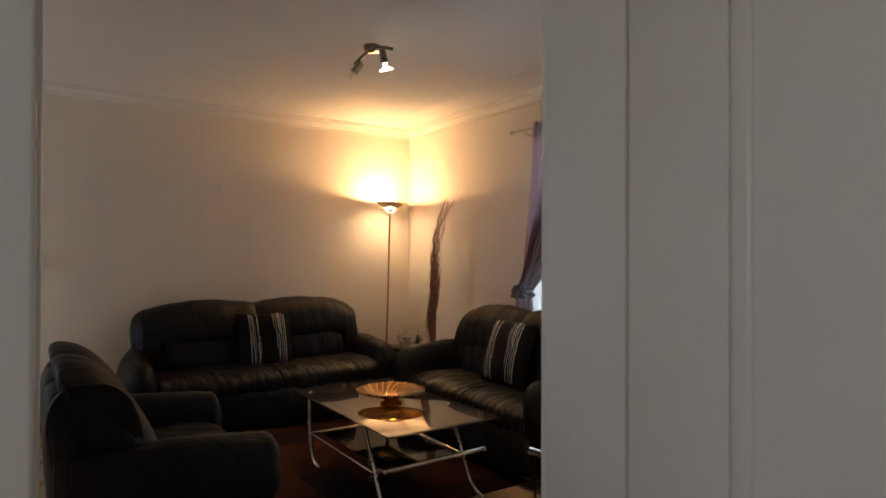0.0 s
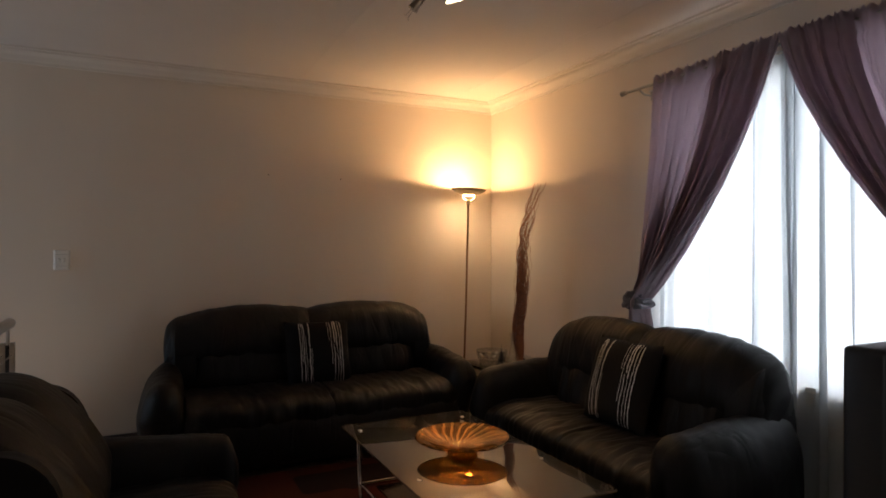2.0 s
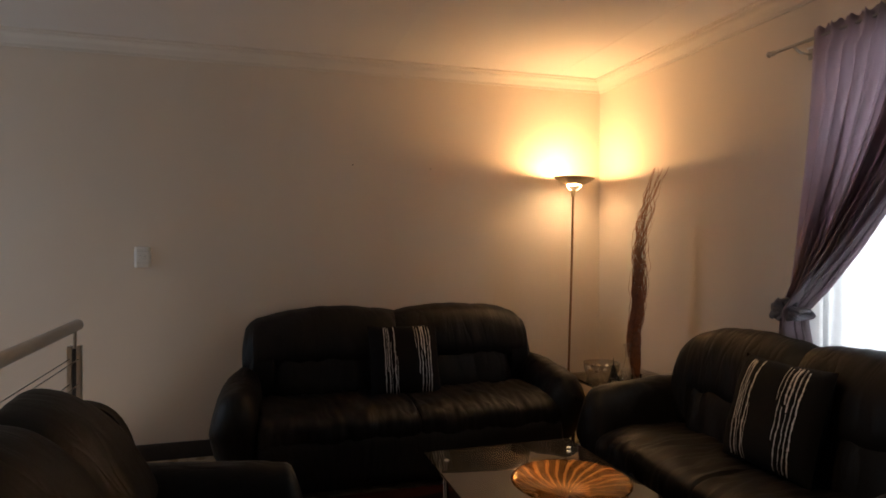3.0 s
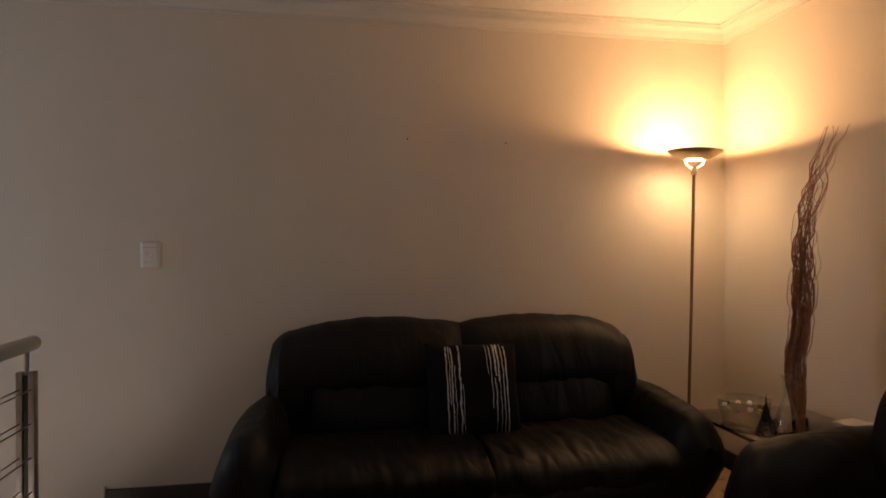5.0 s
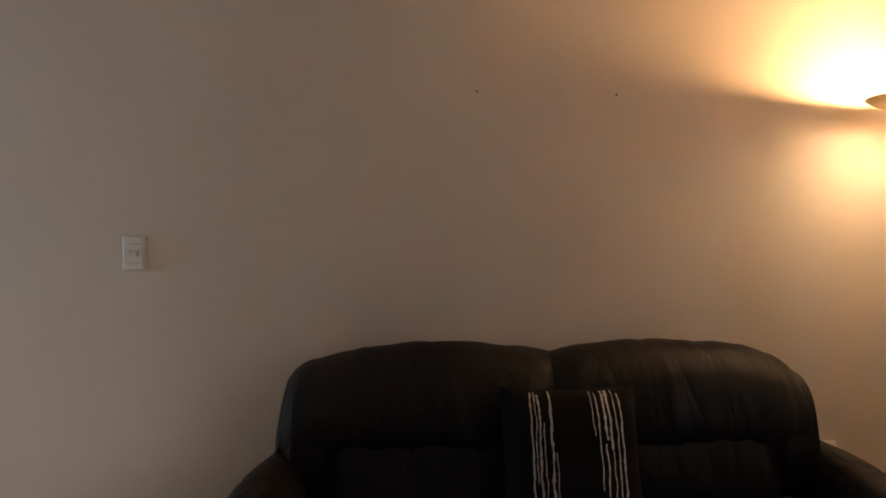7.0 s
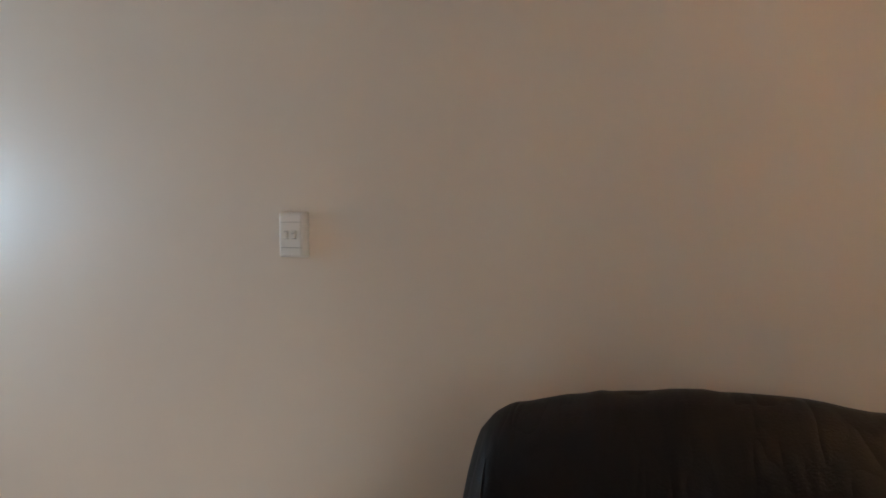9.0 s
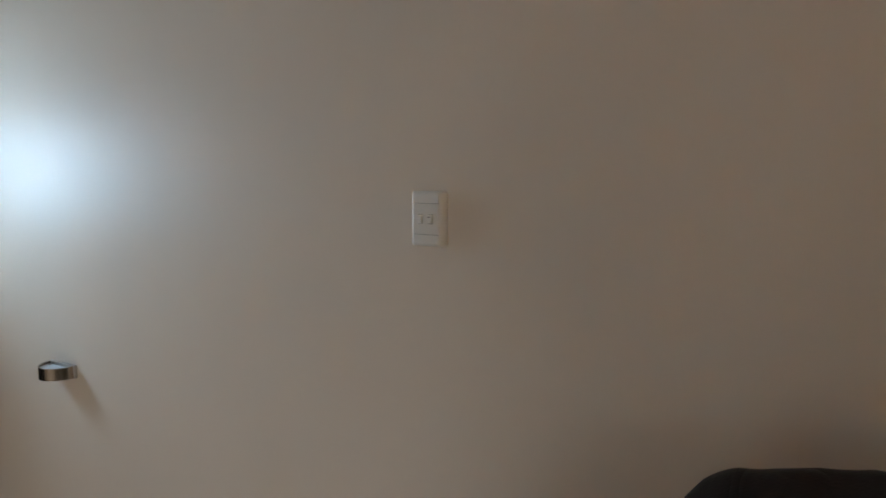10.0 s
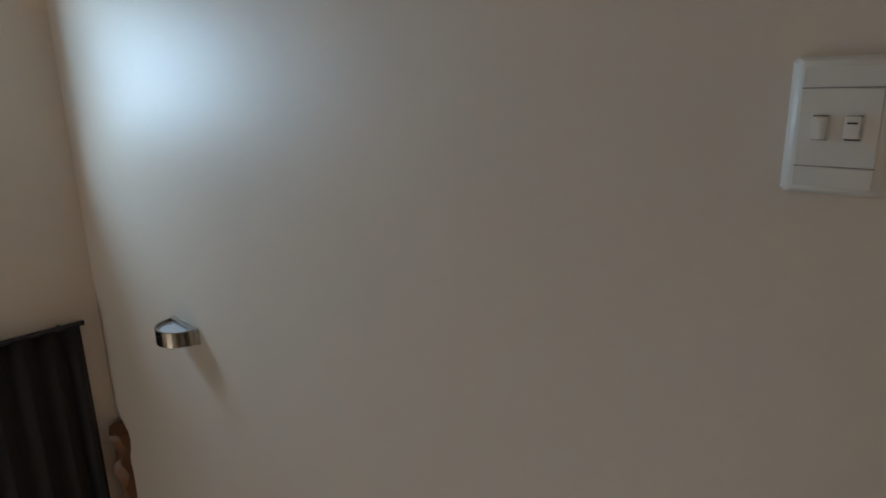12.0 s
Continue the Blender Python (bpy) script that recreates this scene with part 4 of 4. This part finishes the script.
def curtains():
    r = thing("curtain_rod", "slim metal curtain rod with finials above the window", "curtain rod")
    part("rod", tube([(-0.1, -1.69, 2.18), (-0.1, -3.63, 2.18)], 0.008, 12), STEEL, r)
    for y, sg in ((-1.69, 1), (-3.63, -1)):
        f = lathe([(0, 0), (0.011, 0), (0.013, 0.012), (0.008, 0.018), (0.015, 0.03), (0.008, 0.042), (0, 0.046)], 16)
        part("finial", f, STEEL, r).matrix_local = pose(-0.1, y, 2.18, -90 * sg, 0, 0)
    for y in (-1.80, -2.66, -3.52):
        part("bracket", tube(bend([(0.0, y, 2.15), (-0.06, y, 2.15), (-0.1, y, 2.172)], 0.02), 0.006, 8), STEEL, r)
        part("bracket_plate", box((-0.006, y - 0.012, 2.125), (0, y + 0.012, 2.175), 0.002, 1), STEEL, r)
    curtain_panel(1, "mauve satin curtain tied back to the wall side")
    curtain_panel(-1, "mauve satin curtain tied back near the television")
    s = thing("sheer_curtain", "white sheer voile curtain hanging to the floor", "curtain")
    for y0, y1, sd in ((-1.84, -2.72, 1.0), (-2.61, -3.48, 5.0)):
        bm = bmesh.new()
        nu, nv = 240, 16
        rows = []
        for j in range(nv + 1):
            z = 2.16 - (2.16 - 0.02) * j / nv
            row = []
            for i in range(nu + 1):
                u = i / nu
                fall = 0.35 + 0.65 * (2.16 - z) / 2.14
                ph = 2 * math.pi * 4.5 * u + 2.6 * math.sin(4.3 * u + sd) + 0.7 * z * math.sin(7 * u + sd)
                lap = (0.030 + 0.034 * noise.noise((u * 3.1, 0.3, sd))) * fall
                f = 1.1 * math.cos(ph) + 0.45 * math.sin(2 * math.pi * 17 * u + 2 * math.sin(7 * u) + sd) + 0.5 * noise.noise((u * 7, z * 0.5, sd))
                row.append(bm.verts.new((-0.048 - 0.02 * f, y0 + (y1 - y0) * u + lap * math.sin(ph) * 1.6, z)))
            rows.append(row)
        for a, b in zip(rows, rows[1:]):
            for i in range(nu):
                bm.faces.new((a[i], a[i + 1], b[i + 1], b[i]))
        part("voile", bm, SHEER, s)
    part("sheer_rail", tube([(-0.045, -1.82, 2.165), (-0.045, -3.5, 2.165)], 0.006, 8), PLASTIC, s)


def television():
    c = thing("television_stand", "low dark television stand against the wall", "tv stand")
    part("carcass", box((-1.95, -4.34, 0.06), (-0.75, -3.92, 0.48), 0.006), WOOD, c)
    part("plinth", box((-1.92, -4.31, 0.0), (-0.78, -3.95, 0.06)), BLACK, c)
    for a, b in ((-1.94, -1.355), (-1.345, -0.76)):
        d = part("door", box((a, -3.92, 0.08), (b, -3.902, 0.46), 0.003), WOOD, c)
        part("knob", lathe([(0, 0), (0.008, 0), (0.012, 0.016), (0, 0.02)], 12), STEEL, d).matrix_local = pose((a + b) / 2, -3.902, 0.27, -90, 0, 0)
    t = thing("television", "black flat-screen television on its stand", "television", pose(-1.42, -4.03, 0.48))
    part("housing", box((-0.48, -0.03, 0.09), (0.48, 0.018, 0.70), 0.008, 3), BLACK, t)
    part("back_bulge", box((-0.36, -0.06, 0.16), (0.36, -0.03, 0.58), 0.015, 3), BLACK, t)
    part("screen", box((-0.455, 0.018, 0.125), (0.455, 0.021, 0.675), 0.001, 1), mat("tv_screen", (0.006, 0.006, 0.007), 0.12), t)
    part("neck", box((-0.05, -0.02, 0.015), (0.05, 0.012, 0.1), 0.006), BLACK, t)
    part("foot", box((-0.25, -0.09, 0.0), (0.25, 0.1, 0.016), 0.006, 3), BLACK, t)
    o = thing("chrome_capped_stand", "small black floor stand with a chrome end cap", "stand", pose(-1.11, -3.03, 0))
    part("base", lathe([(0, 0), (0.06, 0), (0.06, 0.008), (0.01, 0.014), (0, 0.014)], 24), BLACK, o)
    part("post", tube([(0, 0, 0.01), (0.0, 0.0, 0.32)], 0.008, 10), BLACK, o)
    part("cap", tube([(0.026, -0.02, 0.325), (0.0, 0.0, 0.335), (-0.026, 0.02, 0.345)], 0.018, 18), CHROME, o, "chrome end cap")


def balustrade():
    b = thing("stair_railing", "brushed steel stair railing with cables and twin-bar posts", "railing")
    x = -3.165
    part("handrail", tube([(x, -0.895, 0.925), (x, -0.90, 0.926), (x, -0.91, 0.928), (x, -3.36, 0.928), (x, -3.398, 0.928)], 0, 20, taper=[0.012, 0.019, 0.0245, 0.0245, 0.0245]), STEEL, b)
    for y in (-0.955, -2.15, -3.32):
        p = part("post", box((x - 0.028, y - 0.014, 0.0), (x - 0.008, y + 0.014, 0.842), 0.003), STEEL, b)
        part("twin_bar", box((x + 0.008, y - 0.014, 0.0), (x + 0.028, y + 0.014, 0.842), 0.003), STEEL, p)
        part("spacer", box((x - 0.008, y - 0.008, 0.02), (x + 0.008, y + 0.008, 0.83)), BLACK, p)
        part("pin", tube([(x, y, 0.82), (x, y, 0.91)], 0.007, 10), STEEL, p)
        part("foot_plate", box((x - 0.05, y - 0.04, 0.0), (x + 0.05, y + 0.04, 0.008), 0.002, 1), STEEL, p)
    for k in range(7):
        z = 0.785 - 0.110 * k
        for dx in (-0.018, 0.018):
            part("cable", tube([(x + dx, -0.945, z), (x + dx, -3.395, z)], 0.0028, 6), STEEL, b)


def switch_plate():
    s = thing("light_switch", "white double light switch plate on the wall", "light switch")
    x0, x1, z0, z1 = -3.088, -2.998, 1.147, 1.270
    bm = bmesh.new()
    v = []
    for dx, dz, y in ((0.0, 0.0, 0.0), (0.0, 0.0, -0.003), (0.002, 0.001, -0.0065), (0.006, 0.0025, -0.0135), (0.0095, 0.0045, -0.0175), (0.0125, 0.0065, -0.019)):
        ring = []
        for sx, sz in ((-1, -1), (1, -1), (1, 1), (-1, 1)):
            cx, cz = (x0 + dx if sx < 0 else x1 - dx), (z0 + dz if sz < 0 else z1 - dz)
            c = 0.004
            near, far = (cx, y, cz - sz * c), (cx - sx * c, y, cz)
            ring += [bm.verts.new(q) for q in ((near, far) if sx * sz > 0 else (far, near))]
        v.append(ring)
    for a, b in zip(v, v[1:]):
        for k in range(8):
            bm.faces.new((a[k], a[(k + 1) % 8], b[(k + 1) % 8], b[k]))
    bm.faces.new(v[-1])
    bm.faces.new(v[0][::-1])
    bmesh.ops.recalc_face_normals(bm, faces=bm.faces)
    part("cover", bm, PLASTIC, s)
    ix0, ix1 = x0 + 0.0135, x1 - 0.0135
    for a, b in ((z0 + 0.008, z0 + 0.0264), (z0 + 0.0276, z1 - 0.0276), (z1 - 0.0264, z1 - 0.008)):
        part("insert", box((ix0, -0.0206, a), (ix1, -0.017, b), 0.0007, 1), PLASTIC, s)
    for zj in (z0 + 0.027, z1 - 0.027):
        part("joint", box((ix0, -0.0198, zj - 0.0006), (ix1, -0.018, zj + 0.0006)), GREYMARK, s)
    mid = (ix0 + ix1) / 2
    for cx, tilt in ((mid - 0.0135, 10), (mid + 0.0125, -9)):
        surround = part("surround", box((cx - 0.0075, -0.0212, 1.197), (cx + 0.0075, -0.0198, 1.2205), 0.0006, 1), PLASTIC, s)
        r = part("rocker", box((-0.0062, -0.0065, -0.0096), (0.0062, 0.003, 0.0096), 0.0018, 2), PLASTIC, surround)
        r.matrix_local = pose(cx, -0.022, 1.2088, tilt, 0, 0)
        for zz in (1.2186, 1.1986):
            part("slot", box((cx - 0.0058, -0.0217, zz - 0.0007), (cx + 0.0058, -0.0205, zz + 0.0007)), BLACK, surround, "dark gap beside the rocker")
        part("mark", box((cx - 0.0038, -0.0292, 1.2125), (cx + 0.0038, -0.026, 1.2139)), BLACK, surround, "short dark printed mark")


def wall_sconce():
    s = thing("wall_light", "half-round brushed steel wall light above the stairs", "wall light")
    cx, z0, z1, r = -4.492, 0.617, 0.658, 0.068
    n = 28
    bm = bmesh.new()
    a0 = []
    for rr, z in ((r, z0), (r, z1), (r - 0.004, z1), (r - 0.004, z0)):
        a0.append([bm.verts.new((cx + rr * math.cos(math.pi + math.pi * k / n), -0.012 + rr * math.sin(math.pi + math.pi * k / n), z)) for k in range(n + 1)])
    for i in range(4):
        for k in range(n):
            bm.faces.new((a0[i][k], a0[i][k + 1], a0[(i + 1) % 4][k + 1], a0[(i + 1) % 4][k]))
    bmesh.ops.recalc_face_normals(bm, faces=bm.faces)
    part("band", bm, mat("ribbed_steel", (0.42, 0.36, 0.29), 0.22, 1.0, var=0.5, scale=38, streak=0.02), s)
    bm = bmesh.new()
    for z in (z1 - 0.008, z0 + 0.006):
        ring = [bm.verts.new((cx + (r - 0.005) * math.cos(math.pi + math.pi * k / n), -0.014 + (r - 0.006) * math.sin(math.pi + math.pi * k / n), z)) for k in range(n + 1)]
        bm.faces.new(ring)
    part("diffuser", bm, mat("frosted_glass", (0.62, 0.66, 0.7), 0.3, var=0.03), s, "frosted glass plates")
    part("back_plate", box((cx - r - 0.004, -0.012, z0 - 0.002), (cx + r + 0.004, 0.0, z1 + 0.002), 0.002, 1), STEEL, s)
    for dx in (-0.045, 0.045):
        part("screw", lathe([(0, 0), (0.004, 0), (0.004, 0.003), (0, 0.004)], 10, centre=(cx + dx, -0.024, z1 - 0.008)), STEEL, s)


def stair_hangings():
    c = thing("dark_curtain", "dark brown curtain hanging in the stairwell", "curtain")
    bm = bmesh.new()
    nu, nv = 90, 12
    rows = []
    for j in range(nv + 1):
        z = 0.505 - 1.7 * j / nv
        rows.append([bm.verts.new((-5.165 + 0.014 * math.sin(2 * math.pi * 15 * i / nu + 0.8 * math.sin(i * 0.2)) + 0.006 * noise.noise((i * 0.2, z * 2, 0)), -0.075 - 1.2 * i / nu, z)) for i in range(nu + 1)])
    for a, b in zip(rows, rows[1:]):
        for i in range(nu):
            bm.faces.new((a[i], a[i + 1], b[i + 1], b[i]))
    d = part("drape", bm, DARKCURTAIN, c)
    so = d.modifiers.new("thickness", "SOLIDIFY")
    so.thickness = 0.003
    part("rail", tube([(-5.17, -0.06, 0.507), (-5.17, -1.34, 0.507)], 0.009, 10), BLACK, c)
    for y in (-0.13, -1.3):
        part("bracket", tube([(-5.2, y, 0.507), (-5.17, y, 0.507)], 0.006, 8), BLACK, c)
    p = thing("carved_wall_hanging", "carved brown wooden wall hanging with a wavy edge", "wall decoration", pose(-5.15, 0, -0.085))
    bm = bmesh.new()
    n = 30
    rings = []
    for k in range(n + 1):
        z = 0.2 - 0.75 * k / n
        w = 0.036 + 0.011 * math.sin(k * 0.9) + 0.01 * noise.noise((0, k * 0.6, 1)) + (-0.03 if k == 0 else 0)
        o = 0.012 * math.sin(k * 0.55)
        rings.append([bm.verts.new(q) for q in ((-w + o, 0, z), (w + o, 0, z), (w + o, -0.025 - 0.01 * math.sin(k * 1.4), z), (0.3 * w + o, -0.045 - 0.012 * math.sin(k * 1.1), z), (-w + o, -0.03, z))])
    for a, b in zip(rings, rings[1:]):
        for i in range(5):
            bm.faces.new((a[i], a[(i + 1) % 5], b[(i + 1) % 5], b[i]))
    bm.faces.new(rings[0])
    bm.faces.new(rings[-1][::-1])
    bmesh.ops.recalc_face_normals(bm, faces=bm.faces)
    part("board", bm, CARVED, p)


def rug():
    bm = box((-2.22, -2.62, 0.0005), (-0.74, -0.86, 0.012), 0.003, 1)
    r = thing("rug", "dark red and brown patchwork rug on the tiled floor", "rug")
    part("carpet", bm, RUG, r)


def wall_nails():
    for x, z in ((-1.807, 1.798), (-1.286, 1.79)):
        n = thing("wall_nail", "tiny dark nail in the bare wall", "nail", pose(x, 0, z, 90, 0, 0), "nails in the wall")
        part("shank", lathe([(0, 0), (0.002, 0), (0.002, 0.008), (0.0045, 0.008), (0.0045, 0.0095), (0, 0.01)], 10), DARKSTEEL, n)


def wall_socket():
    s = thing("wall_socket", "small white socket low on the wall behind the sofa", "socket")
    part("plate", box((-0.50, -0.012, 0.395), (-0.42, 0, 0.475), 0.003), PLASTIC, s)


east_window()
stair_window()
bedroom_window()
doorway()
staircase()
sofa("sofa", 0.88, 2, "black leather two-seat sofa with rolled arms against the wall", "sofa", pose(-1.585, -0.045, 0))
sofa("sofa", 0.715, 2, "compact black leather sofa with rolled arms under the window", "sofa", pose(-0.165, -2.10, 0, 0, 0, -90), 0.84, 0.62, 0.014, 0.05, 0.03)
sofa("armchair", 0.45, 1, "black leather armchair with rolled arms beside the railing", "armchair", pose(-3.08, -2.31, 0, 0, 0, 90), 0.92)
cushion(pose(-1.57, -0.47, 0.603, -17, 0, 0), "black cushion with ragged silver stripes on the sofa")
cushion(pose(-0.515, -2.125, 0.635, -17, 0, -90), "black cushion with silver stripes on the window sofa")
rug()
coffee_table()
glass_bowl()
floor_lamp()
spotlight()
corner_table()
twig_bundle()
curtains()
television()
balustrade()
switch_plate()
wall_sconce()
stair_hangings()
wall_socket()
wall_nails()
floor_and_tiles()
